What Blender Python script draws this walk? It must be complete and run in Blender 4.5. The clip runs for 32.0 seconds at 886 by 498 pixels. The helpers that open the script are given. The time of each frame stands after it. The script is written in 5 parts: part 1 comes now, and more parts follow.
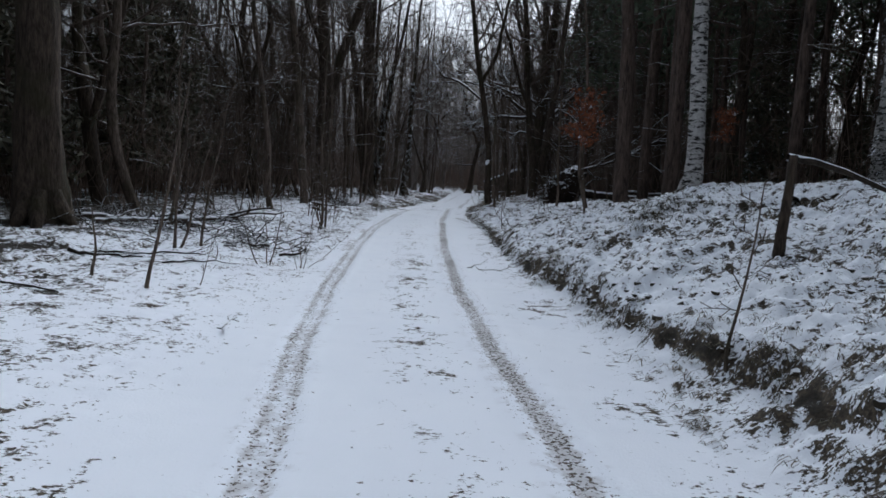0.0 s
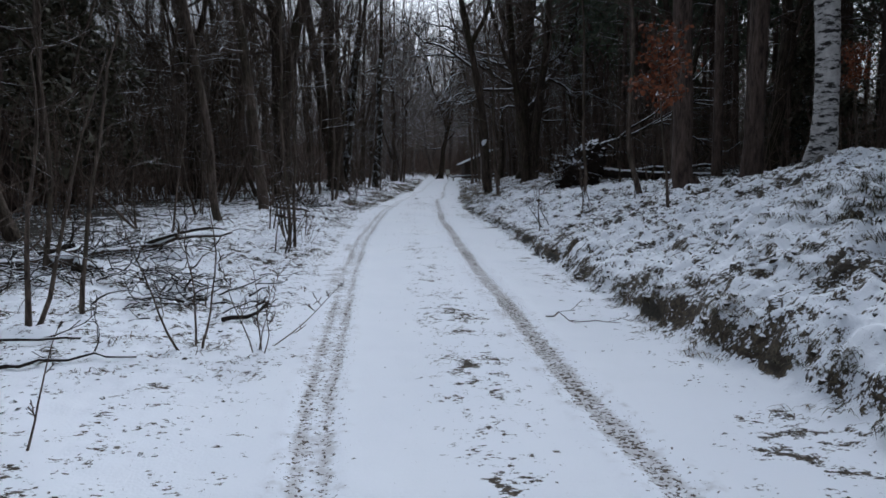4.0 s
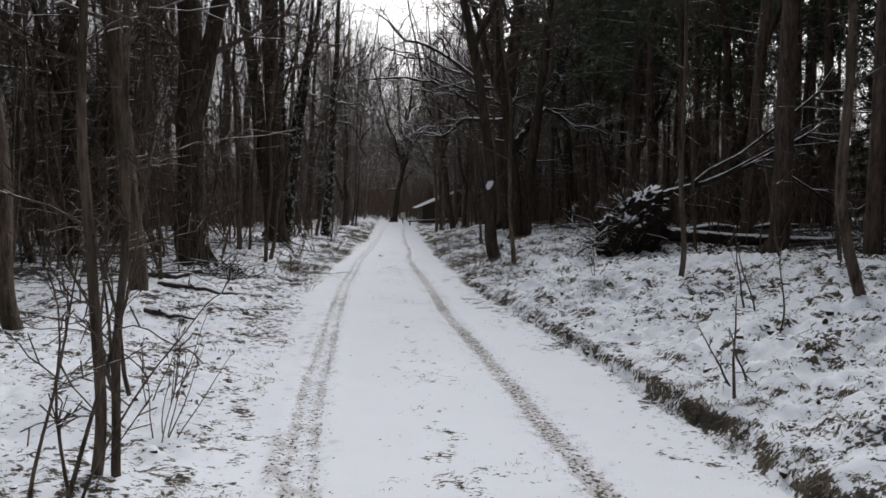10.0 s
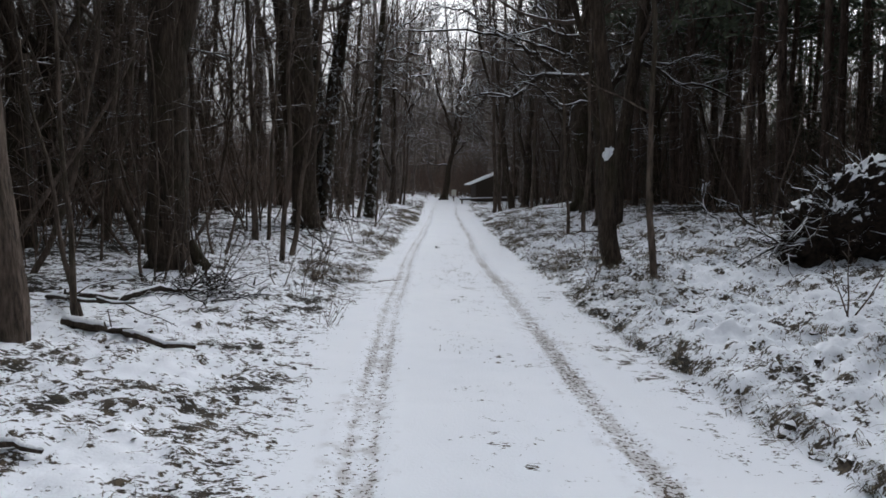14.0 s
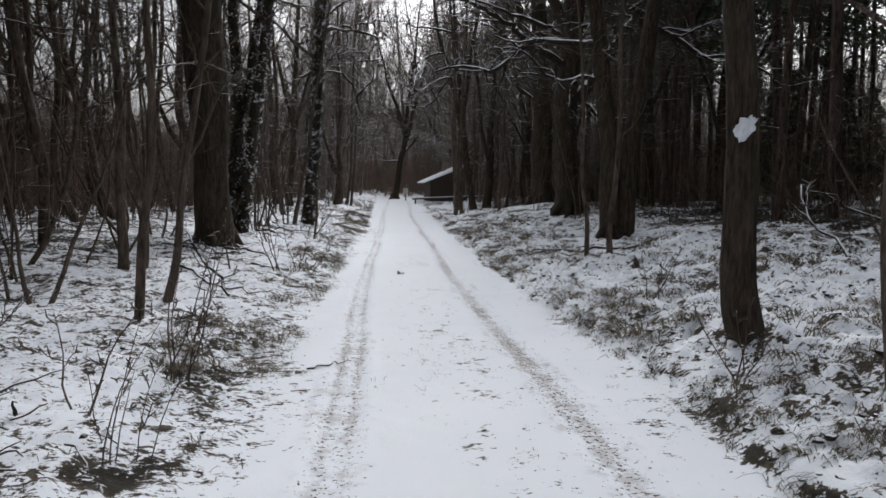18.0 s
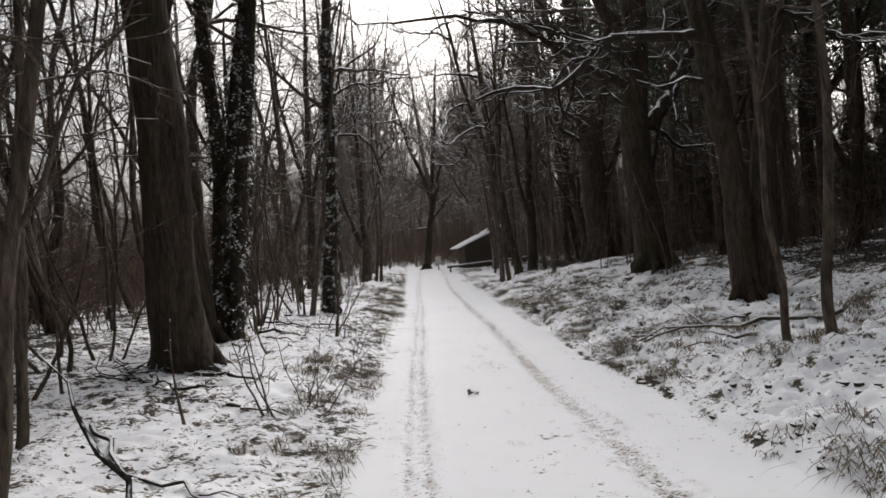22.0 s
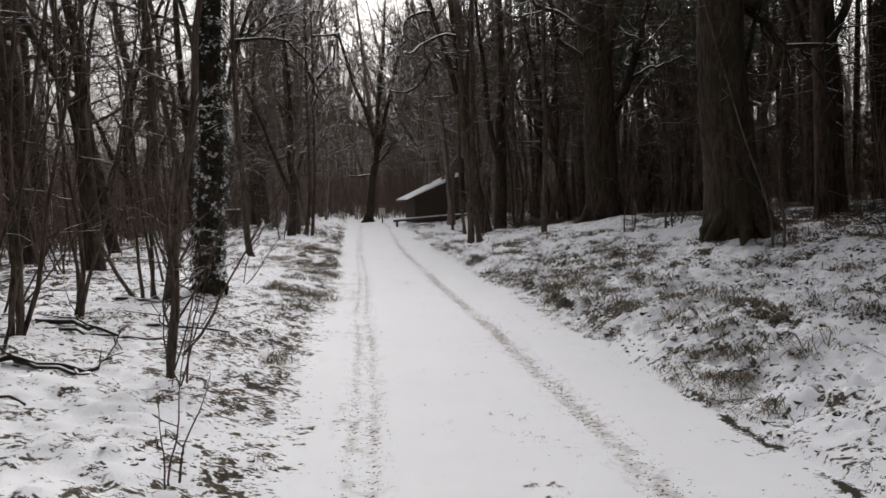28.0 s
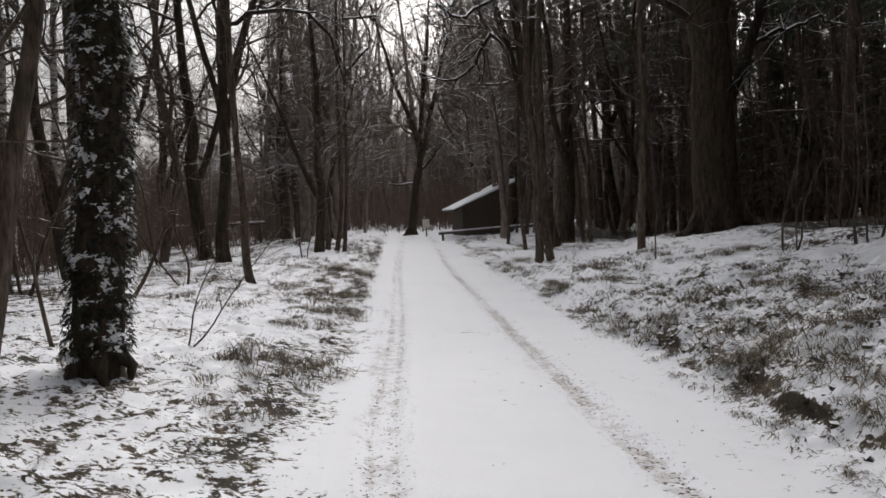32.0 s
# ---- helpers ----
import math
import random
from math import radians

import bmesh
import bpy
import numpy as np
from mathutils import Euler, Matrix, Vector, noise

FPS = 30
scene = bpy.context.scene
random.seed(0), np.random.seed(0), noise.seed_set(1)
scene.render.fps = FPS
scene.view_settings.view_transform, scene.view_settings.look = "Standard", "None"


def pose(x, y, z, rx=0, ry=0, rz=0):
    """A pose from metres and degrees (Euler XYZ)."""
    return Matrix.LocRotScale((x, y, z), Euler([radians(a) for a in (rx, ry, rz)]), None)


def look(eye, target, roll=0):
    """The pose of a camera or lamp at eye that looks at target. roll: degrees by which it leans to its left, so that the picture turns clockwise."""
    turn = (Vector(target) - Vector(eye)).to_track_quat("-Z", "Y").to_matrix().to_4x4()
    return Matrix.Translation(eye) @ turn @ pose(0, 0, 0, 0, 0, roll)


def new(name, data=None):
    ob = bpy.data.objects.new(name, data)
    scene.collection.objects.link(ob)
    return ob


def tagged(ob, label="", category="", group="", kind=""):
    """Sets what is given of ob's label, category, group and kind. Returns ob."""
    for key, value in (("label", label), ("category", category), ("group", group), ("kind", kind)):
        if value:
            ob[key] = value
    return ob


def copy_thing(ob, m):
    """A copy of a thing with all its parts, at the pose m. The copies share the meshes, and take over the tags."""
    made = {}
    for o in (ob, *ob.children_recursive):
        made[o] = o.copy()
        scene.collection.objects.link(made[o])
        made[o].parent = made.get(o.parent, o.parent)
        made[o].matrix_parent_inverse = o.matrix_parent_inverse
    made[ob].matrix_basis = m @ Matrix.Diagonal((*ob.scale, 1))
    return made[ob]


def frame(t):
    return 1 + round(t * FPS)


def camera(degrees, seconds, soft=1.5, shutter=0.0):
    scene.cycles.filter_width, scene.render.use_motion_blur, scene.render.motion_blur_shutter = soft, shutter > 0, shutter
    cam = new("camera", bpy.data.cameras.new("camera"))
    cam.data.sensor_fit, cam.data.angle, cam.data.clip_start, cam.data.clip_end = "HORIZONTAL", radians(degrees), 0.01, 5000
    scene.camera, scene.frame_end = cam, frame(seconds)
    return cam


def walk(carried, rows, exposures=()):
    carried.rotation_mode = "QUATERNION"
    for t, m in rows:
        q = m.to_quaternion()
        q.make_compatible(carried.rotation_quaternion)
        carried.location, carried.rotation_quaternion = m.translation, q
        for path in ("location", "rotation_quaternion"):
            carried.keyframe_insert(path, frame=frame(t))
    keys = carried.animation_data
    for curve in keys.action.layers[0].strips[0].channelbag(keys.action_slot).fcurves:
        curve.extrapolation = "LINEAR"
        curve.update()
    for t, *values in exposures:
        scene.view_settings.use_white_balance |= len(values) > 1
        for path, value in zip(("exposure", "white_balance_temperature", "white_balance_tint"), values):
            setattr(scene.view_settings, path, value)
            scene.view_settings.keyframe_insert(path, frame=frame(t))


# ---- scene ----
cam = camera(63.2, 32.0, soft=1.6)
PATH = [
    (0, (0.025, 0.044, 1.305), (0.029, 2.035, 1.116), 2.3),
    (0.5, (-0.138, 0.612, 1.316), (-0.119, 2.603, 1.13), 2.3),
    (1, (-0.268, 1.101, 1.343), (-0.181, 3.095, 1.215), 1.0),
    (1.5, (-0.382, 1.653, 1.337), (-0.34, 3.647, 1.197), 2.9),
    (2, (-0.518, 2.211, 1.359), (-0.491, 4.202, 1.171), 2.3),
    (2.5, (-0.527, 2.809, 1.303), (-0.465, 4.793, 1.052), 2.1),
    (3, (-0.62, 3.375, 1.31), (-0.679, 5.361, 1.083), 0.4),
    (3.5, (-0.707, 3.932, 1.335), (-0.65, 5.919, 1.114), -0.1),
    (5.5, (-0.898, 6.229, 1.449), (-0.791, 8.207, 1.174), -2.6),
    (6, (-0.975, 6.799, 1.455), (-0.774, 8.781, 1.284), 0.2),
    (6.5, (-0.993, 7.316, 1.454), (-0.859, 9.303, 1.266), 1.5),
    (7, (-0.983, 7.912, 1.497), (-0.675, 9.878, 1.302), -1.4),
    (7.5, (-0.948, 8.508, 1.513), (-0.676, 10.48, 1.321), 1.6),
    (8, (-1.012, 9.077, 1.526), (-0.672, 11.031, 1.267), -1.2),
    (8.5, (-1.011, 9.632, 1.531), (-0.723, 11.599, 1.31), 0.1),
    (9, (-1.11, 10.2, 1.554), (-0.815, 12.173, 1.401), 0.8),
    (9.5, (-1.2, 10.754, 1.573), (-0.858, 12.718, 1.41), -0.5),
    (10, (-1.231, 11.304, 1.593), (-0.982, 13.285, 1.473), 0.2),
    (10.5, (-1.281, 11.874, 1.596), (-1.04, 13.851, 1.423), 0.3),
    (11, (-1.254, 12.49, 1.595), (-1.031, 14.473, 1.461), 1.4),
    (11.5, (-1.274, 13.059, 1.578), (-1.061, 15.032, 1.33), 2.7),
    (12, (-1.231, 13.689, 1.551), (-0.987, 15.66, 1.314), -0.8),
    (12.5, (-1.209, 14.293, 1.597), (-0.967, 16.271, 1.424), 0.7),
    (13, (-1.261, 14.836, 1.596), (-1.066, 16.813, 1.364), 1.6),
    (13.5, (-1.282, 15.436, 1.622), (-1.157, 17.424, 1.437), 1.0),
    (15.5, (-1.301, 17.886, 1.587), (-1.15, 19.872, 1.398), -0.8),
    (16, (-1.33, 18.5, 1.614), (-1.147, 20.477, 1.372), 0.6),
    (16.5, (-1.354, 19.054, 1.632), (-1.039, 21.018, 1.421), 0.1),
    (17, (-1.318, 19.664, 1.648), (-1.083, 21.638, 1.422), -0.2),
    (17.5, (-1.319, 20.24, 1.636), (-0.97, 22.2, 1.439), -0.1),
    (18, (-1.281, 20.854, 1.631), (-1.015, 22.827, 1.44), 0.6),
    (18.5, (-1.315, 21.472, 1.629), (-0.99, 23.442, 1.516), 0.0),
    (19, (-1.291, 22.005, 1.579), (-1.044, 23.985, 1.444), -2.1),
    (19.5, (-1.322, 22.573, 1.576), (-1.237, 24.566, 1.439), -2.3),
    (20, (-1.338, 23.114, 1.575), (-1.107, 25.091, 1.383), -2.5),
    (20.5, (-1.3, 23.686, 1.58), (-1.136, 25.667, 1.356), -0.9),
    (21, (-1.337, 24.183, 1.641), (-1.061, 26.163, 1.59), -3.5),
    (21.5, (-1.296, 24.72, 1.609), (-1.107, 26.711, 1.611), -2.8),
    (22, (-1.277, 25.267, 1.596), (-1.085, 27.258, 1.591), -4.9),
    (22.5, (-1.226, 25.786, 1.61), (-0.911, 27.761, 1.638), -2.8),
    (23, (-1.148, 26.353, 1.563), (-0.966, 28.344, 1.588), -1.8),
    (23.5, (-1.122, 26.929, 1.556), (-0.758, 28.894, 1.482), -2.1),
    (24, (-1.099, 27.402, 1.597), (-0.94, 29.396, 1.627), -3.4),
    (24.5, (-1.071, 27.979, 1.576), (-0.851, 29.966, 1.615), -2.4),
    (26.5, (-1.037, 30.283, 1.532), (-0.981, 32.281, 1.473), -2.8),
    (27, (-1.055, 30.881, 1.496), (-0.791, 32.861, 1.402), -1.0),
    (27.5, (-0.962, 31.494, 1.463), (-0.701, 33.472, 1.321), -1.2),
    (28, (-0.948, 32.121, 1.429), (-0.599, 34.085, 1.287), -2.6),
    (28.5, (-0.841, 32.657, 1.399), (-0.501, 34.623, 1.266), -2.0),
    (29, (-0.743, 33.204, 1.348), (-0.402, 35.171, 1.231), -1.7),
    (29.5, (-0.677, 33.715, 1.365), (-0.247, 35.664, 1.232), -2.0),
    (30, (-0.562, 34.328, 1.356), (-0.246, 36.299, 1.237), -1.2),
    (30.5, (-0.558, 34.912, 1.355), (-0.217, 36.883, 1.34), -0.3),
    (31, (-0.503, 35.543, 1.352), (-0.27, 37.529, 1.287), -1.5),
    (31.5, (-0.579, 36.156, 1.354), (-0.3, 38.134, 1.25), -5.1),
    (32, (-0.502, 36.745, 1.33), (-0.272, 38.729, 1.227), -3.0),
]

EXPOSURES = [(0.0, 0.11, 5600.0, 8.0), (1.0, 0.09, 5350.0, 8.0), (2.0, 0.11, 5600.0, 8.0), (3.0, 0.11, 5400.0, 8.5), (6.0, 0.23, 5850.0, 9.0), (8.0, 0.31, 5800.0, 9.0), (9.0, 0.39, 5750.0, 9.0), (10.0, 0.47, 6250.0, 10.5), (11.5, 0.47, 6200.0, 10.5), (13.0, 0.51, 6000.0, 9.5), (17.0, 0.73, 6050.0, 9.5), (19.0, 0.77, 6400.0, 10.5), (23.0, 0.86, 6700.0, 11.5), (24.0, 0.82, 6700.0, 11.5), (32.0, 0.74, 6600.0, 11.5)]
walk(cam, [(t, look(eye, target, roll)) for t, eye, target, roll in PATH], EXPOSURES)

# ---- world and light: overcast winter sky, wide soft sun ----
SUN_UP, SUN_AZ = radians(38), radians(20)
world = bpy.data.worlds.new("overcast_sky")
scene.world = world
world.use_nodes = True
wn, wl = world.node_tree.nodes, world.node_tree.links
sky = wn.new("ShaderNodeTexSky")
sky.sky_type, sky.sun_disc = "NISHITA", False
sky.sun_elevation, sky.sun_rotation = SUN_UP, SUN_AZ
sky.air_density, sky.dust_density = 1.0, 6.0
grey = wn.new("ShaderNodeHueSaturation")
grey.inputs["Saturation"].default_value = 0.22
wl.new(sky.outputs[0], grey.inputs["Color"])
# a low overcast sky is far brighter overhead than at its rim
up_way = wn.new("ShaderNodeSeparateXYZ")
wl.new(wn.new("ShaderNodeTexCoord").outputs["Generated"], up_way.inputs[0])
shade = wn.new("ShaderNodeMapRange")
shade.inputs["To Min"].default_value, shade.inputs["To Max"].default_value = 0.30, 1.0
wl.new(up_way.outputs["Z"], shade.inputs["Value"])
dome = wn.new("ShaderNodeMix")
dome.data_type, dome.blend_type = "RGBA", "MULTIPLY"
dome.inputs[0].default_value = 1.0
wl.new(grey.outputs[0], dome.inputs[6])
wl.new(shade.outputs["Result"], dome.inputs[7])
wl.new(dome.outputs[2], wn["Background"].inputs[0])
wn["Background"].inputs[1].default_value = 0.15
sun = new("sun", bpy.data.lights.new("sun", "SUN"))
sun.data.energy, sun.data.angle, sun.data.color = 1.4, radians(60), (1.0, 0.97, 0.93)
sun.matrix_basis = look((0, 0, 30), (-math.sin(SUN_AZ) * 30, -math.cos(SUN_AZ) * 30, 30 - 30 * math.tan(SUN_UP)))

# ---- materials ----
def material(name, rough=0.9):
    m = bpy.data.materials.new(name)
    m.use_nodes = True
    b = m.node_tree.nodes["Principled BSDF"]
    b.inputs["Roughness"].default_value = rough
    b.inputs["Specular IOR Level"].default_value = 0.25
    return m, m.node_tree.nodes, m.node_tree.links, b


def noise_node(n, l, vec, scale, detail=4.0, rough=0.6):
    t = n.new("ShaderNodeTexNoise")
    t.inputs["Scale"].default_value, t.inputs["Detail"].default_value, t.inputs["Roughness"].default_value = scale, detail, rough
    if vec is not None:
        l.new(vec, t.inputs["Vector"])
    return t.outputs["Fac"]


def maths(n, l, op, a, b):
    t = n.new("ShaderNodeMath")
    t.operation = op
    for socket, v in zip(t.inputs, (a, b)):
        if isinstance(v, (int, float)):
            socket.default_value = v
        else:
            l.new(v, socket)
    return t.outputs[0]


def step_node(n, l, v, lo, hi):
    t = n.new("ShaderNodeMapRange")
    t.interpolation_type = "SMOOTHSTEP"
    l.new(v, t.inputs["Value"])
    t.inputs["From Min"].default_value, t.inputs["From Max"].default_value = lo, hi
    return t.outputs["Result"]


def ramp_node(n, l, v, stops):
    t = n.new("ShaderNodeValToRGB")
    el = t.color_ramp.elements
    while len(el) < len(stops):
        el.new(0.5)
    for e, (p, c) in zip(el, stops):
        e.position, e.color = p, (*c, 1)
    l.new(v, t.inputs[0])
    return t.outputs[0]


def mix_node(n, l, fac, a, b):
    t = n.new("ShaderNodeMix")
    t.data_type = "RGBA"
    for socket, v in ((t.inputs[0], fac), (t.inputs[6], a), (t.inputs[7], b)):
        if isinstance(v, tuple):
            socket.default_value = (*v, 1)
        elif isinstance(v, (int, float)):
            socket.default_value = v
        else:
            l.new(v, socket)
    return t.outputs[2]


def bump_node(n, l, b, height, strength, distance):
    t = n.new("ShaderNodeBump")
    t.inputs["Strength"].default_value, t.inputs["Distance"].default_value = strength, distance
    l.new(height, t.inputs["Height"])
    l.new(t.outputs[0], b.inputs["Normal"])


SNOW = (0.88, 0.90, 0.93)


def ground_material():
    m, n, l, b = material("snowy_forest_floor", 0.85)
    pos = n.new("ShaderNodeNewGeometry").outputs["Position"]
    cover = n.new("ShaderNodeAttribute")
    cover.attribute_name = "bare"
    flat = n.new("ShaderNodeMapping")
    flat.inputs["Scale"].default_value = (0.75, 1.35, 1.0)
    l.new(pos, flat.inputs["Vector"])
    fine = noise_node(n, l, flat.outputs[0], 30.0, 5.0, 0.70)
    mid = noise_node(n, l, pos, 9.0, 4.0, 0.62)
    both = maths(n, l, "ADD", maths(n, l, "MULTIPLY", fine, 0.55), maths(n, l, "MULTIPLY", mid, 0.45))
    rut = n.new("ShaderNodeAttribute")
    rut.attribute_name = "rut"
    across = n.new("ShaderNodeAttribute")
    across.attribute_name = "across"
    yy = n.new("ShaderNodeSeparateXYZ")
    l.new(pos, yy.inputs[0])
    slant = maths(n, l, "ADD", maths(n, l, "MULTIPLY", yy.outputs["Y"], 78.0), maths(n, l, "MULTIPLY", maths(n, l, "ABSOLUTE", across.outputs["Fac"], 0), 60.0))
    chevron = maths(n, l, "MULTIPLY", maths(n, l, "SINE", slant, 0), 0.03)
    tread = maths(n, l, "ADD", noise_node(n, l, pos, 42.0, 3.0, 0.6), chevron)
    swap = n.new("ShaderNodeMix")
    for socket, v in ((swap.inputs[0], rut.outputs["Fac"]), (swap.inputs[2], both), (swap.inputs[3], tread)):
        l.new(v, socket)
    both = swap.outputs[0]
    shifted = maths(n, l, "ADD", both, maths(n, l, "MULTIPLY", maths(n, l, "SUBTRACT", cover.outputs["Fac"], 0.5), 0.36))
    # steep faces of clods and banks hold no snow
    nz = n.new("ShaderNodeSeparateXYZ")
    l.new(n.new("ShaderNodeNewGeometry").outputs["Normal"], nz.inputs[0])
    steep = maths(n, l, "MULTIPLY", step_node(n, l, nz.outputs["Z"], 0.93, 0.55), maths(n, l, "SUBTRACT", 0.095, maths(n, l, "MULTIPLY", rut.outputs["Fac"], 0.095)))
    shifted = maths(n, l, "ADD", shifted, steep)
    bare = step_node(n, l, shifted, 0.482, 0.512)
    litter = ramp_node(n, l, noise_node(n, l, pos, 37.0, 3.0), [(0.25, (0.018, 0.014, 0.010)), (0.5, (0.058, 0.045, 0.031)), (0.62, (0.110, 0.086, 0.057)), (0.8, (0.052, 0.052, 0.030))])
    litter = mix_node(n, l, maths(n, l, "MULTIPLY", rut.outputs["Fac"], 0.7), litter, (0.105, 0.082, 0.064))
    # dark earth at high cover, also painting in the bank overhang's shade
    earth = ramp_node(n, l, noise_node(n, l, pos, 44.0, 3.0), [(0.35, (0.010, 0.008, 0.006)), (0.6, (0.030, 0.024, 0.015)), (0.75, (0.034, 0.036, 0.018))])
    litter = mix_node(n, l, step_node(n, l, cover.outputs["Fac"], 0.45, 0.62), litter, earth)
    tint = mix_node(n, l, noise_node(n, l, pos, 0.9, 3.0), (0.80, 0.83, 0.88), SNOW)
    packed = maths(n, l, "MULTIPLY", rut.outputs["Fac"], step_node(n, l, maths(n, l, "ADD", cover.outputs["Fac"], maths(n, l, "MULTIPLY", maths(n, l, "SUBTRACT", mid, 0.5), 1.1)), 0.06, 0.42))
    tint = mix_node(n, l, packed, tint, (0.56, 0.555, 0.56))
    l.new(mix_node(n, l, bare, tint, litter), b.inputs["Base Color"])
    soft = maths(n, l, "ADD", noise_node(n, l, pos, 55.0, 3.0), maths(n, l, "MULTIPLY", bare, -0.8))
    bump_node(n, l, b, soft, 0.35, 0.012)
    return m


def bark_material(name, dark, light, scale=9.0, snow=0.62, moss=None, stretch=0.18, spotted=0.0):
    m, n, l, b = material(name, 0.95)
    geo = n.new("ShaderNodeNewGeometry")
    mp = n.new("ShaderNodeMapping")
    mp.inputs["Scale"].default_value = (1, 1, stretch)
    l.new(geo.outputs["Position"], mp.inputs["Vector"])
    grain = noise_node(n, l, mp.outputs[0], scale, 5.0, 0.7)
    ridge = noise_node(n, l, mp.outputs[0], scale * 3.1, 3.0, 0.6)
    grain = maths(n, l, "ADD", maths(n, l, "MULTIPLY", grain, 0.65), maths(n, l, "MULTIPLY", ridge, 0.35))
    col = ramp_node(n, l, grain, [(0.38, dark), (0.64, light)])
    if moss:
        col = mix_node(n, l, maths(n, l, "MULTIPLY", step_node(n, l, noise_node(n, l, geo.outputs["Position"], 1.7, 3.0), 0.45, 0.7), 0.6), col, moss)
    if spotted:
        mp2 = n.new("ShaderNodeMapping")
        mp2.inputs["Scale"].default_value = (1, 1, 3.4)
        l.new(geo.outputs["Position"], mp2.inputs["Vector"])
        col = mix_node(n, l, step_node(n, l, noise_node(n, l, mp2.outputs[0], 4.5, 4.0, 0.7), 0.5, 0.58), col, (0.03, 0.028, 0.026))
    z = n.new("ShaderNodeSeparateXYZ")
    l.new(geo.outputs["Normal"], z.inputs[0])
    patch = maths(n, l, "ADD", z.outputs["Z"], maths(n, l, "MULTIPLY", maths(n, l, "SUBTRACT", noise_node(n, l, geo.outputs["Position"], 7.0, 3.0), 0.5), 1.1))
    l.new(mix_node(n, l, step_node(n, l, patch, snow, snow + 0.12), col, SNOW), b.inputs["Base Color"])
    bump_node(n, l, b, grain, 1.0, 0.045)
    return m


def plain_material(name, a, c, scale=20.0, rough=0.9, snow=None):
    m, n, l, b = material(name, rough)
    geo = n.new("ShaderNodeNewGeometry")
    col = ramp_node(n, l, noise_node(n, l, geo.outputs["Position"], scale, 4.0), [(0.3, a), (0.7, c)])
    if snow is not None:
        z = n.new("ShaderNodeSeparateXYZ")
        l.new(geo.outputs["Normal"], z.inputs[0])
        patch = maths(n, l, "ADD", z.outputs["Z"], maths(n, l, "MULTIPLY", maths(n, l, "SUBTRACT", noise_node(n, l, geo.outputs["Position"], 9.0, 3.0), 0.5), 1.2))
        col = mix_node(n, l, step_node(n, l, patch, snow, snow + 0.15), col, SNOW)
    l.new(col, b.inputs["Base Color"])
    return m


def leaf_material(name, a, c, snow=None):
    m, n, l, b = material(name, 0.7)
    geo = n.new("ShaderNodeNewGeometry")
    col = ramp_node(n, l, geo.outputs["Random Per Island"], [(0.1, a), (0.9, c)])
    if snow is not None:
        col = mix_node(n, l, step_node(n, l, noise_node(n, l, geo.outputs["Position"], 5.5, 3.0), snow, snow + 0.05), col, SNOW)
    l.new(col, b.inputs["Base Color"])
    return m


M_GROUND = ground_material()
M_OAK = bark_material("oak_bark", (0.014, 0.011, 0.008), (0.096, 0.070, 0.051), 15.0, 0.80, (0.032, 0.031, 0.014))
M_ALDER = bark_material("alder_bark", (0.032, 0.024, 0.018), (0.19, 0.144, 0.113), 16.0, 0.80, (0.040, 0.036, 0.020))
M_PINE = bark_material("pine_bark", (0.032, 0.024, 0.020), (0.160, 0.115, 0.092), 11.0, 0.9)
M_BIRCH = bark_material("birch_bark", (0.36, 0.34, 0.32), (0.62, 0.60, 0.57), 6.0, 0.85, None, 1.0, 1.0)
M_TWIG = bark_material("twig_bark", (0.048, 0.037, 0.029), (0.178, 0.136, 0.108), 25.0, 0.86)
M_BRUSH = bark_material("dark_dead_twigs", (0.012, 0.009, 0.007), (0.050, 0.038, 0.028), 22.0, 0.72)
M_BRACKEN = leaf_material("rusty_bracken", (0.055, 0.028, 0.016), (0.16, 0.085, 0.045))
M_TUFT = leaf_material("dark_tufts", (0.026, 0.025, 0.013), (0.110, 0.090, 0.052))
M_CLOD = plain_material("dark_clods", (0.016, 0.013, 0.009), (0.070, 0.055, 0.036), 26.0, 0.95, 0.52)
M_THICKET = plain_material("brown_thicket", (0.098, 0.07, 0.055), (0.231, 0.168, 0.129), 2.0)
M_DEAD = bark_material("dead_wood", (0.030, 0.022, 0.016), (0.110, 0.082, 0.058), 18.0, 0.35)
M_SNOWLIMB = bark_material("snow_laden_bark", (0.020, 0.016, 0.012), (0.060, 0.046, 0.034), 14.0, 0.50)
# far wood: snow-dusted twigs, colours paled to carry the distance haze
M_FARTWIG = bark_material("snow_dusted_hazed_twigs", (0.121, 0.1, 0.086), (0.257, 0.216, 0.189), 6.0, 0.72)
M_FARWOOD = plain_material("hazed_far_wood", (0.115, 0.093, 0.08), (0.257, 0.216, 0.186), 3.0)
# woodland rim: a faint added emission supplies the pale airlight of mist
M_MISTGLOW = plain_material("mist_glow_woods", (0.075, 0.061, 0.052), (0.156, 0.13, 0.112), 3.0)
M_MISTGLOW.node_tree.nodes["Principled BSDF"].inputs["Emission Color"].default_value = (1.0, 0.92, 0.87, 1)
M_MISTGLOW.node_tree.nodes["Principled BSDF"].inputs["Emission Strength"].default_value = 0.022
M_SOIL = plain_material("root_soil", (0.007, 0.005, 0.004), (0.034, 0.023, 0.016), 24.0, 0.95, 0.60)
M_NEEDLE = leaf_material("pine_needles", (0.047, 0.065, 0.044), (0.124, 0.146, 0.091))
M_DARKNEEDLE = leaf_material("dark_spruce_needles", (0.05, 0.049, 0.033), (0.125, 0.115, 0.077), 0.68)
M_SPRUCE = leaf_material("spruce_needles", (0.016, 0.026, 0.014), (0.040, 0.050, 0.026), 0.56)
